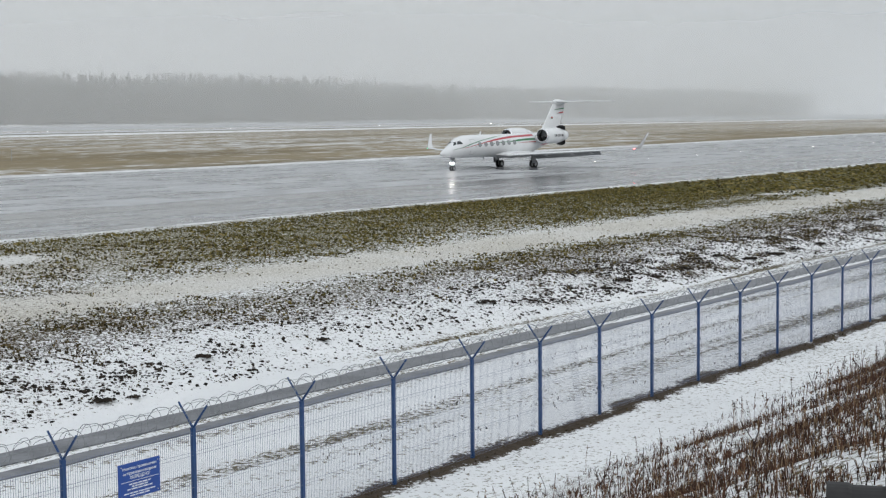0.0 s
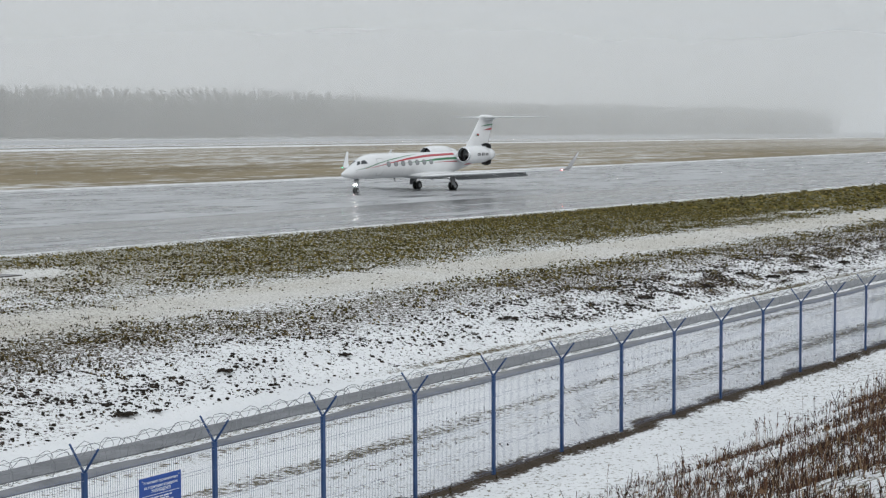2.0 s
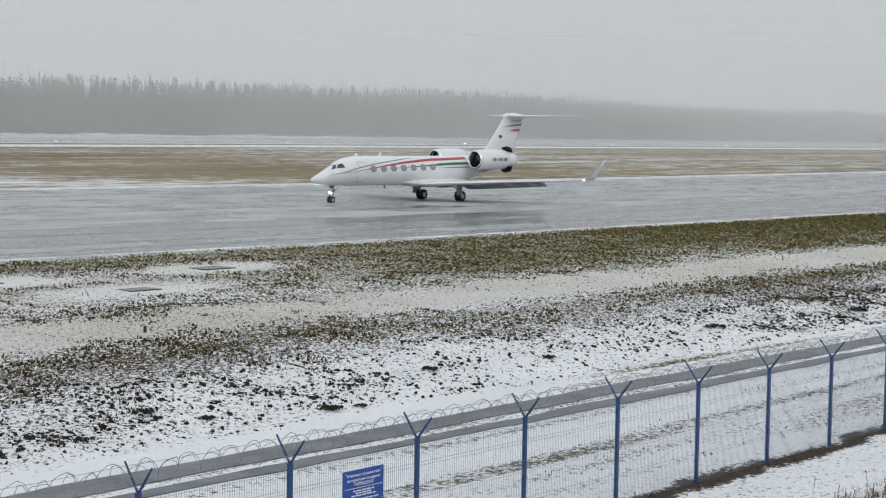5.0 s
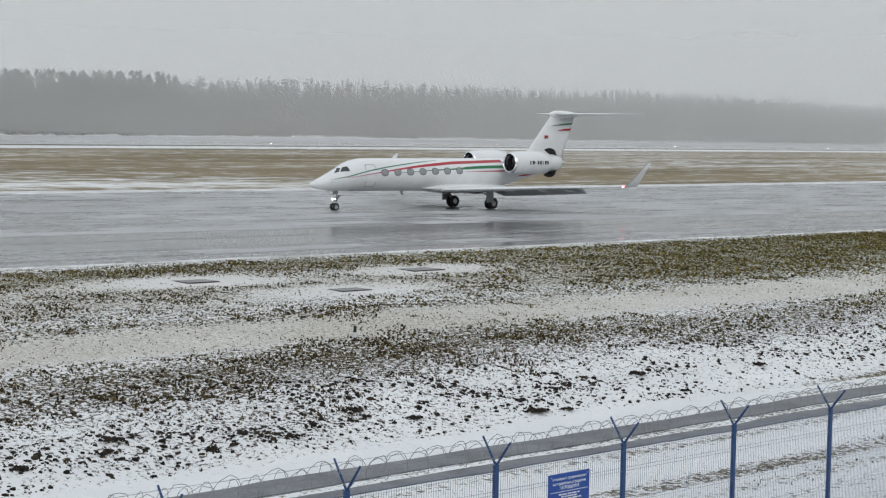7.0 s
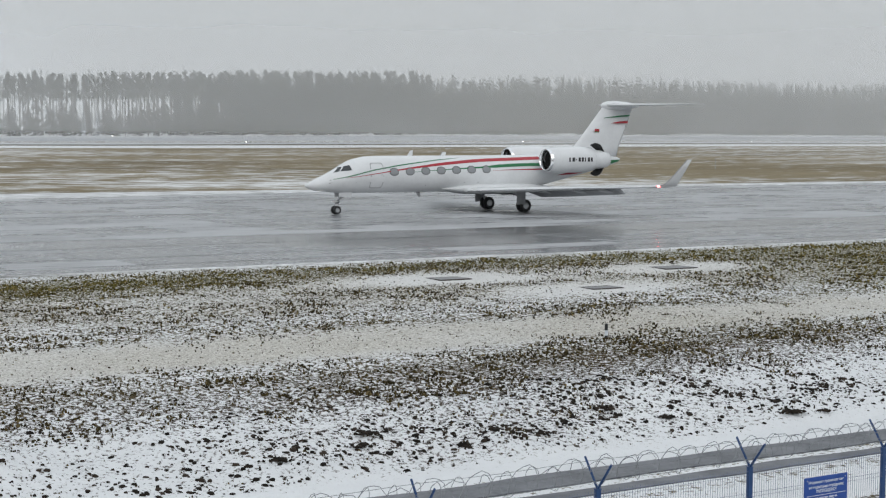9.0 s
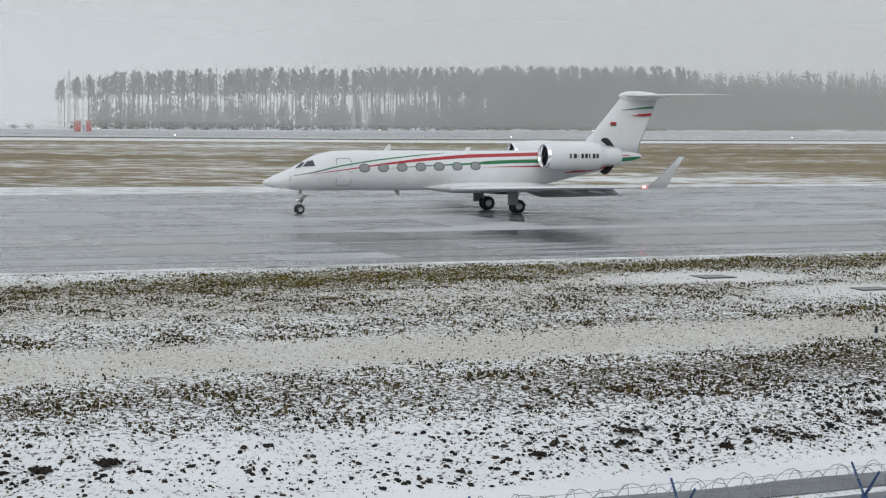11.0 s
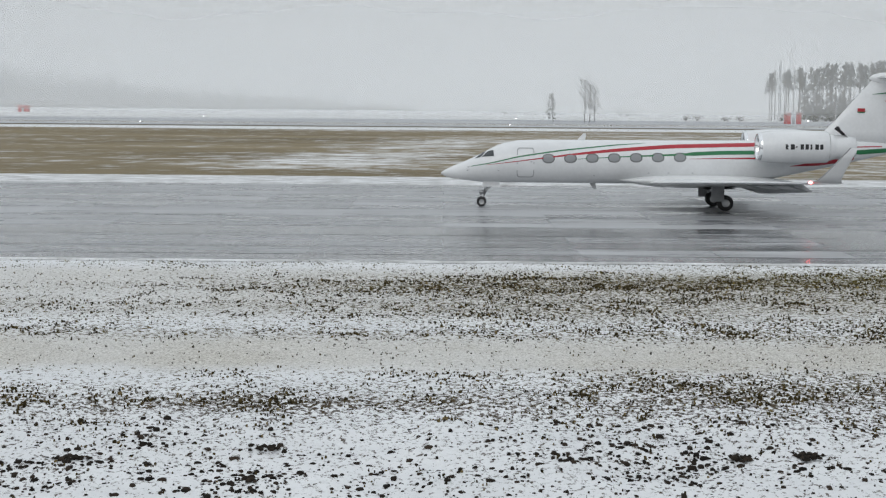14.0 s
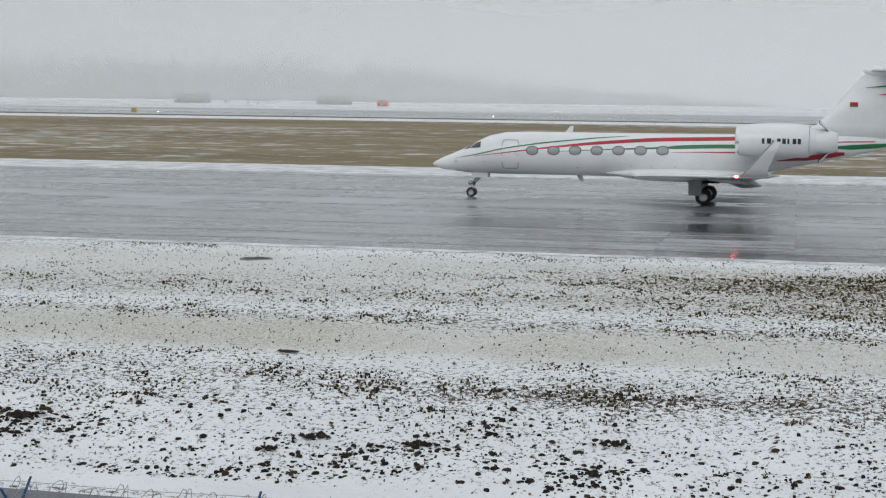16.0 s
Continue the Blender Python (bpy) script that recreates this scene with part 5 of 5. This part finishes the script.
def pine_parts(rnd, h, detail=1.0, fine=1.0):
    """A slender pine: bare lower trunk, open crown of short boughs that narrows to a point."""
    lean = rnd.uniform(-0.35, 0.35)
    trunk = [pipe([(0, 0, -0.3), (lean * 0.4, 0, h * 0.4), (lean, 0.1, h * 0.75), (lean, 0, h * 0.93)], 0.14, 5)]
    crown = []
    low = rnd.uniform(0.48, 0.66)
    for k in range(int(17 * detail)):
        u = rnd.random() ** 0.85
        z, a = h * (low + (0.96 - low) * u), rnd.uniform(0, math.tau)
        ln = (1 - u) ** 0.55 * rnd.uniform(0.7, 2.3) + 0.15
        tip = (lean + math.cos(a) * ln, math.sin(a) * ln, z + rnd.uniform(0.0, 0.4))
        trunk.append(tube((lean, 0, z), tip, 0.05, 0.02, 3, False))
        w = 0.3 + 0.85 * (1 - u)
        crown.append(crown_clumps(rnd, int(9 * detail), tip, (w, w, 0.5), (0.24 + 0.16 * (1 - u)) * fine))
    crown.append(crown_clumps(rnd, int(14 * detail), (lean, 0, h * 0.80), (0.8, 0.8, h * 0.16), 0.36 * fine))
    crown.append(crown_clumps(rnd, int(14 * detail), (lean, 0, h * 0.945), (0.32, 0.32, h * 0.055), 0.26))
    return join(*trunk), join(*crown)


def spruce_parts(rnd, h, girth=0.22, tiers=9, sprays=5):
    """A full cone of drooping sprays that closes over the top of the trunk."""
    crown = []
    for k in range(tiers):
        u = k / tiers
        r = (1 - u) ** 0.62 * h * girth * rnd.uniform(0.7, 1.2) + 0.15
        for j in range(sprays):
            a = rnd.uniform(0, math.tau)
            c = Vector((math.cos(a) * r * 0.5, math.sin(a) * r * 0.5, h * (0.08 + 0.92 * u) + rnd.uniform(-.2, .2)))
            out = Vector((math.cos(a), math.sin(a), -0.45)) * r * rnd.uniform(.5, 1.0)
            sd = Vector((-math.sin(a), math.cos(a), rnd.uniform(-.4, .4))) * r * 0.45
            crown.append(([c - out * 0.6, c + sd, c + out, c - sd], [(0, 1, 2, 3)]))
    return tube((0, 0, -0.2), (0, 0, h * 0.93), 0.08, 0.015, 5), join(*crown)


def tree_thing(name, label, category, parts, bark, leaf, at, group=""):
    t = thing(name, label, category, at, group)
    mesh_part("trunk", parts[0], M[bark], t)
    mesh_part("crown", parts[1], M[leaf], t)
    return t


def forest():
    rnd = random.Random(11)
    kinds = [tree_thing("pine_tree", "tall misty pine with a bare trunk and dark crown", "tree", pine_parts(rnd, 18.0, 1.7, 0.74) if k % 3 else spruce_parts(rnd, 18.6, 0.13, 30, 9), "bark", "needles", (0, 0, -60), "pines at the forest edge") for k in range(6)]
    placed = 0
    for row in range(4):
        x = 96.0 + row * 6
        while x < 330:
            y = 509 + row * 7 + rnd.uniform(-3, 3)
            h = float(np.interp(x, (96, 104, 125, 180, 300, 330), (13.5, 15.5, 18.5, 20.5, 22.5, 23.0))) * rnd.uniform(0.9, 1.05)
            s = h / 18.0
            z = float(ground_height(x, y))
            m = Matrix.Translation((x, y, z)) @ Matrix.Rotation(rnd.uniform(0, math.tau), 4, "Z")
            if placed < 6:
                k = kinds[placed]
                if placed % 3 == 0:
                    m = Matrix.Translation((x + 190, y + 2, float(ground_height(x + 190, y + 2))))
                k.matrix_basis = m @ Matrix.Diagonal((0.9 * s, 0.9 * s, s, 1))
            else:
                k = copy_thing(kinds[placed % 6 if x > 235 else (1, 2, 4, 5)[placed % 4]], m)
                k.scale = (0.9 * s, 0.9 * s, s)
            placed += 1
            x += rnd.uniform(1.8, 4.0) if x > 235 else rnd.uniform(3.0, 6.2)
    # the deep wood behind and along
    trunks, crowns = [], []
    shapes = [pine_parts(rnd, 18.0, 0.44) for _ in range(8)]
    low = [spruce_parts(rnd, 5.0) for _ in range(5)]
    spires = [spruce_parts(rnd, 18.0, 0.13, 16, 6) for _ in range(6)]

    def put(shape, x, y, s, w):
        z = float(ground_height(x, y))
        a = rnd.uniform(0, math.tau)
        c, d = math.cos(a) * w, math.sin(a) * w
        for src, bag in ((shape[0], trunks), (shape[1], crowns)):
            v = np.array([tuple(q) for q in src[0]])
            bag.append((np.stack([x + c * v[:, 0] - d * v[:, 1], y + d * v[:, 0] + c * v[:, 1], z + v[:, 2] * s], 1), src[1]))

    TALL = lambda x: float(np.interp(x, (262, 330, 420, 600, 760), (22.0, 22.8, 23.6, 23.2, 22.0)))
    for row in range(6):
        x = 328.0 if row < 4 else 262.0
        while x < 1330 + 40 * row:
            h = TALL(x) * rnd.uniform(0.86, 1.05) * (0.91 + 0.2 * float(field(np.array([x]), np.array([4.0]), 0.011, 2, 77)[0]))
            put(rnd.choice(shapes if rnd.random() < 0.45 else spires), x, 508 + row * 8 + rnd.uniform(-3, 3), h / 18, 1.15 * h / 18)
            x += rnd.uniform(2.6, 5.4) * (1.0 if x < 800 else 1.5)
    for x0, x1, step, y0 in ((105, 260, 6.0, 512), (112, 260, 8.0, 526), (255, 330, 2.4, 538), (262, 1400, 2.4, 520), (260, 1400, 3.0, 507), (330, 1400, 3.0, 530)):
        x = x0
        while x < x1:
            s = rnd.uniform(0.5, 1.25) * (1.0 if x < 230 else 1.5)
            put(rnd.choice(low), x, y0 + rnd.uniform(-4, 4), s, s * 1.4)
            x += rnd.uniform(0.4, 1.7) * step

    for x0, step, y0, s0 in ((270, 2.8, 548, 1.9), (272, 2.6, 556, 2.6), (285, 3.0, 556, 3.7), (420, 3.0, 564, 2.8)):
        x = x0
        while x < 1400:
            s = s0 * rnd.uniform(0.75, 1.2)
            put(rnd.choice(low), x, y0 + rnd.uniform(-3, 3), s, s * 1.1)
            x += rnd.uniform(0.5, 1.5) * step * (1.0 if x < 800 else 1.6)

    for row in range(2):
        x = 275.0
        while x < 1400:
            h = 0.95 * TALL(x) * rnd.uniform(0.86, 1.05) * (0.91 + 0.2 * float(field(np.array([x]), np.array([4.0]), 0.011, 2, 77)[0]))
            put(rnd.choice(spires), x, 560 + row * 5 + rnd.uniform(-2, 2), h / 18, 1.5 * h / 18)
            x += rnd.uniform(1.8, 3.6) * (1.0 if x < 800 else 1.6)

    for row in range(2):
        x = 112.0 + 8 * row
        while x < 300:
            h = float(np.interp(x, (112, 150, 200, 300), (17.5, 20.5, 22.0, 24.0))) * rnd.uniform(0.92, 1.04)
            put(rnd.choice(shapes), x, 556 + row * 12 + rnd.uniform(-3, 3), h / 18, 1.15 * h / 18)
            x += rnd.uniform(2.0, 4.4)

    for x0, y0 in ((124, 566), (134, 588), (144, 600)):
        x = x0
        while x < 280:
            s = rnd.uniform(1.3, 2.6)
            put(rnd.choice(low), x, y0 + rnd.uniform(-4, 4), s, s * 1.2)
            x += rnd.uniform(1.6, 6.5)

    # a farther wood, almost lost in the mist
    for row in range(3):
        x = -900.0
        while x < -20:
            grow = 0.12 + 0.88 * min(1, max(0, -x - 20) / 300)
            put(rnd.choice(spires), x, 1045 + row * 12 + rnd.uniform(-5, 5), rnd.uniform(1.0, 1.85) * grow, 3.2 * grow)
            put(rnd.choice(low), x + rnd.uniform(-3, 3), 1036 + rnd.uniform(-3, 3), rnd.uniform(0.8, 3.2) * grow, 2.2)
            x += rnd.uniform(3.0, 6.0)

    def big_mesh(name, bag, material):
        vs, fs, o = [], [], 0
        for v, f in bag:
            vs.append(v)
            fs += [tuple(i + o for i in q) for q in f]
            o += len(v)
        me = bpy.data.meshes.new(name)
        me.from_pydata(np.concatenate(vs).tolist(), [], fs)
        me.materials.append(material)
        return me

    pale = []
    for x0, x1, step in ((100, 250, 6.0), (250, 420, 4.5), (420, 900, 16.0)):
        x = x0
        while x < x1:
            y, h = 505.5 + rnd.uniform(0, 5), rnd.uniform(4, 11)
            z = float(ground_height(x, y))
            v, f = pipe([(x, y, z - 0.3), (x + rnd.uniform(-.3, .3), y, z + h * 0.5), (x + rnd.uniform(-.6, .6), y, z + h)], rnd.uniform(0.04, 0.08), 4)
            pale.append((np.array([tuple(q) for q in v]), f))
            x += rnd.uniform(0.3, 1.7) * step
    tagged(new("pale_trunks", big_mesh("pale_trunks", pale, M["birch"])), "thin pale birch trunks at the edge of the wood", "forest", kind="stuff")
    tagged(new("far_wood", big_mesh("far_wood", crowns, M["needles"])), "dense misty pine wood behind the airfield", "forest", kind="stuff")
    tagged(new("far_trunks", big_mesh("far_trunks", trunks, M["bark"])), "close-set bare pine trunks of the misty wood", "forest", kind="stuff")


forest()


def snow_ridge(x0, x1, y, high):
    """A low lumpy ridge of ploughed snow before the wood."""
    xs = np.arange(x0, x1, 0.7)
    rise = high * smoothstep(x0, x0 + 40, xs) * (1 - smoothstep(x1 - 120, x1, xs)) * (0.1 + 1.6 * smoothstep(0.35, 0.75, field(xs, xs * 0 + 1.0, 0.4, 4, 101)))
    verts = []
    for x, h in zip(xs, rise):
        for dy, u in ((-3.0, -0.15), (-1.6, 0.6), (-0.2, 1.0), (1.2, 0.5), (2.6, -0.15)):
            verts.append((x, y + dy, float(ground_height(x, y + dy)) + (h * u if u > 0 else u)))
    faces = [(5 * k + j, 5 * k + 5 + j, 5 * k + 6 + j, 5 * k + 1 + j) for k in range(len(xs) - 1) for j in range(4)]
    tagged(new("snow_ridge", link_mesh("snow_ridge", verts, faces, M["old_snow"], True)), "low lumpy ridge of ploughed old snow", "snow", kind="stuff")


snow_ridge(222, 560, 503.6, 0.45)


def lone_trees():
    rnd = random.Random(21)
    y = 490.0
    x = y * math.tan(radians(3.73))
    crown = []
    for k in range(9):
        z = 1.2 + k * 0.85
        for s in (-1, 1):
            ln = rnd.uniform(0.7, 1.9) * (1 - k / 14)
            crown.append(crown_clumps(rnd, 7, (s * ln * 0.7, rnd.uniform(-.5, .5), z + rnd.uniform(-.2, .3)), (ln * 0.6, 0.7, 0.28), 0.42))
    tree_thing("spruce_tree", "small ragged spruce standing alone in snow", "tree", (pipe([(0.6, 0, -0.3), (0.3, 0, 3), (0, 0, 8.6)], 0.12, 5), join(*crown)), "bark", "needles", (x, y, float(ground_height(x, y))))
    x = y * math.tan(radians(5.0))
    for dx, h in ((-1.2, 12.6), (0.5, 11.4), (2.0, 10.2)):
        trunk, crown = [pipe([(0, 0, -0.3), (0.2, 0, h * 0.5), (0.1, 0, h)], 0.13, 5)], []
        for k in range(46):
            z, a = h * rnd.uniform(0.25, 0.95), rnd.uniform(0, math.tau)
            ln = rnd.uniform(0.6, 1.8)
            tip = Vector((math.cos(a) * ln, math.sin(a) * ln, z + ln * 1.1))
            trunk.append(tube((0.15, 0, z), tip, 0.05, 0.025, 3, False))
            for _ in range(4):
                q = tip + Vector((rnd.uniform(-.8, .8), rnd.uniform(-.8, .8), rnd.uniform(-.4, 1.0)))
                crown.append(tube(tip, q, 0.04, 0.015, 3, False))
        tree_thing("birch_tree", "leafless birch with fine upright twigs", "tree", (join(*trunk), join(*crown)), "bark", "twigs", (x + dx, y + dx, float(ground_height(x + dx, y + dx))), "bare birches")

    for a, y, w, h in ((-19.72, 690.0, 2.2, 3.0), (-18.95, 690.0, 2.6, 3.2), (-18.6, 690.0, 3.0, 3.4), (-18.3, 690.0, 2.0, 2.8), (2.1, 690.0, 3.4, 3.0),
                       (6.1, 690.0, 3.4, 3.4), (6.4, 690.0, 4.0, 2.8), (8.35, 508.0, 3.0, 1.7), (8.75, 508.0, 3.4, 2.1), (9.7, 508.0, 3.2, 1.4), (10.2, 509.0, 3.0, 1.8)):
        x = y * math.tan(radians(a))
        stems = [tube((rnd.uniform(-.3, .3), 0, -0.2), (rnd.uniform(-w, w) * 0.4, rnd.uniform(-.5, .5), h * rnd.uniform(.7, 1)), 0.06, 0.02, 3) for _ in range(9)]
        tree_thing("bare_bush", "low leafless bush in the misty snow", "bush", (join(*stems), crown_clumps(rnd, 70, (0, 0, h * 0.42), (w * 0.6, w * 0.4, h * 0.45), 0.17)), "bark", "twigs", (x, y, float(ground_height(x, y))), "bushes by the far sheds")


lone_trees()


# ---- far structures
def red_hut(at, w, d, h, stripes, label):
    z = float(ground_height(*at))
    hut = thing("equipment_hut", label, "hut", (*at, z - 0.1))
    n = 3 if stripes else 1
    for k in range(n):
        part("wall_panel", bevel_box((-w / 2 + k * w / n, -d / 2, 0), (-w / 2 + (k + 1) * w / n - 0.02, d / 2, h), 0.03, 1), M["white" if stripes and k == 1 else "brick_red"], hut)
    part("roof", bevel_box((-w / 2 - 0.15, -d / 2 - 0.15, h), (w / 2 + 0.15, d / 2 + 0.15, h + 0.15), 0.04, 1), M["snow"], hut, "snow-covered roof")
    part("door", bevel_box((-0.4, -d / 2 - 0.03, 0.1), (0.4, -d / 2, 2.0), 0.01, 1), M["grey"], hut)


red_hut((490 * math.tan(radians(11.95)), 490), 4.6, 3, 3.4, True, "red and white striped equipment hut")
red_hut((640 * math.tan(radians(-14.3)), 640), 4.0, 3, 2.7, False, "small red equipment hut in the mist")


def shed(at, w, h, label):
    z = float(ground_height(*at))
    b = thing("airfield_shed", label, "building", (*at, z - 0.2))
    part("wall", bevel_box((-w / 2, -4, 0), (w / 2, 4, h), 0.05, 1), M["wall"], b)
    part("roof", bevel_box((-w / 2 - 0.3, -4.3, h), (w / 2 + 0.3, 4.3, h + 0.35), 0.06, 1), M["grey"], b)
    for k in range(5):
        part("window", bevel_box((-w / 2 + 1.5 + k * (w - 3.5) / 4, -4.05, 1.2), (-w / 2 + 2.6 + k * (w - 3.5) / 4, -3.98, 2.4), 0.02, 1), M["dark"], b)


shed((690 * math.tan(radians(-20.85)), 690), 14.2, 4.0, "long grey airfield shed in the mist")
shed((690 * math.tan(radians(-15.98)), 690), 13.8, 3.9, "low grey airfield shed in the mist")
canopy = thing("roof_canopy", "pale flat roof canopy on posts far in the mist", "canopy", (880 * math.tan(radians(-3.05)), 880, float(ground_height(-47, 880))))
part("roof", bevel_box((-4.4, -3, 2.6), (4.4, 3, 5.0), 0.1, 1), M["snow"], canopy)
for sx in (-4, 4):
    mesh_part("post", tube((sx, 0, -0.2), (sx, 0, 2.7), 0.2), M["grey"], canopy)

board_y = 440.0
sign_x = board_y * math.tan(radians(-22.82))
ysign = thing("taxi_sign", "small yellow guidance sign beside the far runway", "sign", (sign_x, board_y, float(ground_height(sign_x, board_y)) + 0.06))
part("panel", bevel_box((-0.8, -0.1, 0.25), (0.8, 0.1, 1.55), 0.03, 1), M["yellow"], ysign)
for sx in (-0.6, 0.6):
    mesh_part("leg", tube((sx, 0, -0.1), (sx, 0, 0.3), 0.05), M["grey"], ysign)


def lattice_mast(at, h, w, label, tint):
    z = float(ground_height(*at))
    mast = thing("lattice_mast", label, "mast", (*at, z), "masts at the forest edge")
    for sx in (-w / 2, w / 2):
        for sy in (-w / 2, w / 2):
            mesh_part("leg", tube((sx, sy, -0.2), (sx * 0.6, sy * 0.6, h), 0.06, 0.05, 5), M[tint], mast)
    n = int(h / 1.1)
    for k in range(n):
        s = 1 - 0.4 * k / n
        mesh_part("rung", join(tube((-w / 2 * s, -w / 2 * s, k * 1.1 + 0.5), (w / 2 * s, -w / 2 * s, k * 1.1 + 0.5), 0.06, sides=4), tube((-w / 2 * s, -w / 2 * s, k * 1.1 + 0.5), (w / 2 * s, -w / 2 * s, k * 1.1 + 1.5), 0.04, sides=4)), M[tint], mast)


lattice_mast((502 * math.tan(radians(33.2)), 502), 3.4, 0.5, "short pale lattice mast before the wood", "white")
for a in (21.17, 21.62):
    lattice_mast((503 * math.tan(radians(a)), 503), 7.4, 1.0, "pale lattice mast before the wood", "white")
lattice_mast((506 * math.tan(radians(11.5)), 506), 18.5, 0.7, "slender grey lattice mast among pines", "grey")


# ---- weeds on the bank below the camera
def bank_weeds():
    rs = np.random.RandomState(91)
    n = 120000
    xy = np.stack([rs.uniform(9, 50, n), rs.uniform(2.0, 16.5, n)], 1)
    x, y = xy[:, 0], xy[:, 1]
    patch = field(x, y, 0.3, 3, 92)
    knot = field(x, y, 1.1, 3, 95)
    rim = 12.6 - 0.06 * np.maximum(0, x - 26) + (field(x, y, 0.22, 3, 94) - 0.5) * 5.0
    dense = np.clip((rim - y) / 1.6, 0, 1) * np.clip((patch - 0.36) * 3.5 + (knot - 0.46) * 3.0, 0.03, 1) + 0.05 * (patch > 0.5) * (y < 15.6) + 0.4 * (1 - smoothstep(6.5, 10, y)) * np.clip((knot - 0.35) * 4, 0, 1)
    dense = dense * (0.45 + 0.5 * smoothstep(18, 30, x)) + 0.6 * (x < 19) * (y < 7.5) * np.clip((knot - 0.3) * 4, 0.1, 1)
    keep = rs.rand(n) < dense
    xy, patch = xy[keep], patch[keep]
    m = len(xy)
    z = ground_height(xy[:, 0], xy[:, 1]) - 0.03
    tall = np.where(rs.rand(m) < 0.016, rs.uniform(0.445, 0.66, m), rs.uniform(0.05, 0.13, m) + 0.16 * rs.rand(m) ** 3)
    verts, faces = [], []
    for (px, py), pz, h in zip(xy, z, tall):
        if h > 0.44:
            q = [(px, py, pz), (px + rs.uniform(-.06, .06), py, pz + h * 0.6), (px + rs.uniform(-.14, .14), py + rs.uniform(-.1, .1), pz + h)]
            v, f = pipe(q, 0.004, 3)
            o = len(verts)
            verts += [tuple(w) for w in v]
            faces += [tuple(i + o for i in w) for w in f]
            for _ in range(7):
                u = rs.uniform(0.55, 1.02)
                c = np.array([px + (q[2][0] - px) * u, py + (q[2][1] - py) * u, pz + h * u])
                d1, d2 = rs.uniform(-.022, .022, 3), rs.uniform(-.022, .022, 3)
                o = len(verts)
                verts += [tuple(c - d1), tuple(c + d2), tuple(c + d1)]
                faces.append((o, o + 1, o + 2))
        else:
            for _ in range(3):
                a = rs.uniform(0, math.tau)
                ln = h * rs.uniform(0.3, 0.8)
                wx, wy = math.cos(a + 1.6) * 0.0038, math.sin(a + 1.6) * 0.0038
                o = len(verts)
                mx, my, mz = px + math.cos(a) * ln * 0.4, py + math.sin(a) * ln * 0.4, pz + h * 0.7
                verts += [(px - wx, py - wy, pz), (px + wx, py + wy, pz), (mx + wx, my + wy, mz), (mx - wx, my - wy, mz), (px + math.cos(a) * ln, py + math.sin(a) * ln, pz + h * rs.uniform(.7, 1.0))]
                faces += [(o, o + 1, o + 2, o + 3), (o + 3, o + 2, o + 4)]
    tagged(new("bank_weeds", link_mesh("bank_weeds", verts, faces, M["weeds"])), "tangle of rusty dry weeds and straw on the snowy bank", "weeds", kind="stuff")


bank_weeds()


# ---- a long lens on a tripod
def long_lens():
    a, e, d = radians(72.9), radians(-13.25), 2.4
    c = Vector((d * math.sin(a) * math.cos(e), d * math.cos(a) * math.cos(e), EYE[2] + d * math.sin(e)))
    g = float(ground_height(c.x, c.y))
    t = thing("telephoto_lens", "black telephoto lens on a tripod", "camera lens", (c.x, c.y, g))
    z = c.z - g
    t.rotation_euler = (0, 0, radians(-72))
    mesh_part("hood", lathe([(-0.085, 0.033), (-0.085, 0.037), (-0.055, 0.037), (-0.05, 0.034)], "x", 28, (0, 0, z)), M["dark"], t, smooth=False)
    mesh_part("barrel", lathe([(-0.05, 0.001), (-0.05, 0.034), (0.04, 0.033), (0.06, 0.038), (0.16, 0.04), (0.17, 0.001)], "x", 28, (0, 0, z)), M["dark"], t, "black ribbed barrel", False)
    part("accessory_shoe", bevel_box((-0.005, -0.02, z + 0.034), (0.06, 0.02, z + 0.047), 0.004, 2), M["dark"], t)
    mesh_part("tripod_head", tube((0.06, 0, z - 0.14), (0.06, 0, z - 0.03), 0.03), M["dark"], t)
    for k in range(3):
        b = math.tau * k / 3 + 0.4
        mesh_part("leg", tube((0.06, 0, z - 0.12), (0.06 + 0.4 * math.cos(b), 0.4 * math.sin(b), -0.02), 0.018, 0.014), M["dark"], t)


long_lens()


# ---- what moves
ROLL = ((0.0, 146.6), (0.5, 141.3), (1.0, 136.0), (1.5, 130.7), (2.0, 125.4), (2.5, 120.1), (3.0, 114.8), (3.5, 109.55), (6.0, 83.46), (6.5, 78.2), (7.0, 73.05), (7.5, 67.9),
        (8.0, 62.8), (8.5, 57.7), (9.0, 52.58), (11.5, 27.2), (12.0, 22.2), (12.5, 17.2), (13.0, 12.2), (13.5, 7.2), (14.0, 2.15), (14.5, -2.9), (15.0, -7.95), (15.5, -13.05), (16.0, -18.15))


def motions():
    walk(jet, [(t, pose(x, LINE_Y, float(climb(x)), 0, 0, -0.8)) for t, x in ROLL])
    ts, xs = [r[0] for r in ROLL], [r[1] for r in ROLL]
    ticks = [k / FPS for k in range(int(CLIP * FPS) + 1)]
    way = np.interp(ticks, ts, xs)
    for w, radius in jet_wheels:
        x, y, z = w.location
        walk(w, [(t, pose(x, y, z, 0, -math.degrees((way[0] - s) / radius), 0)) for t, s in zip(ticks, way)])


motions()
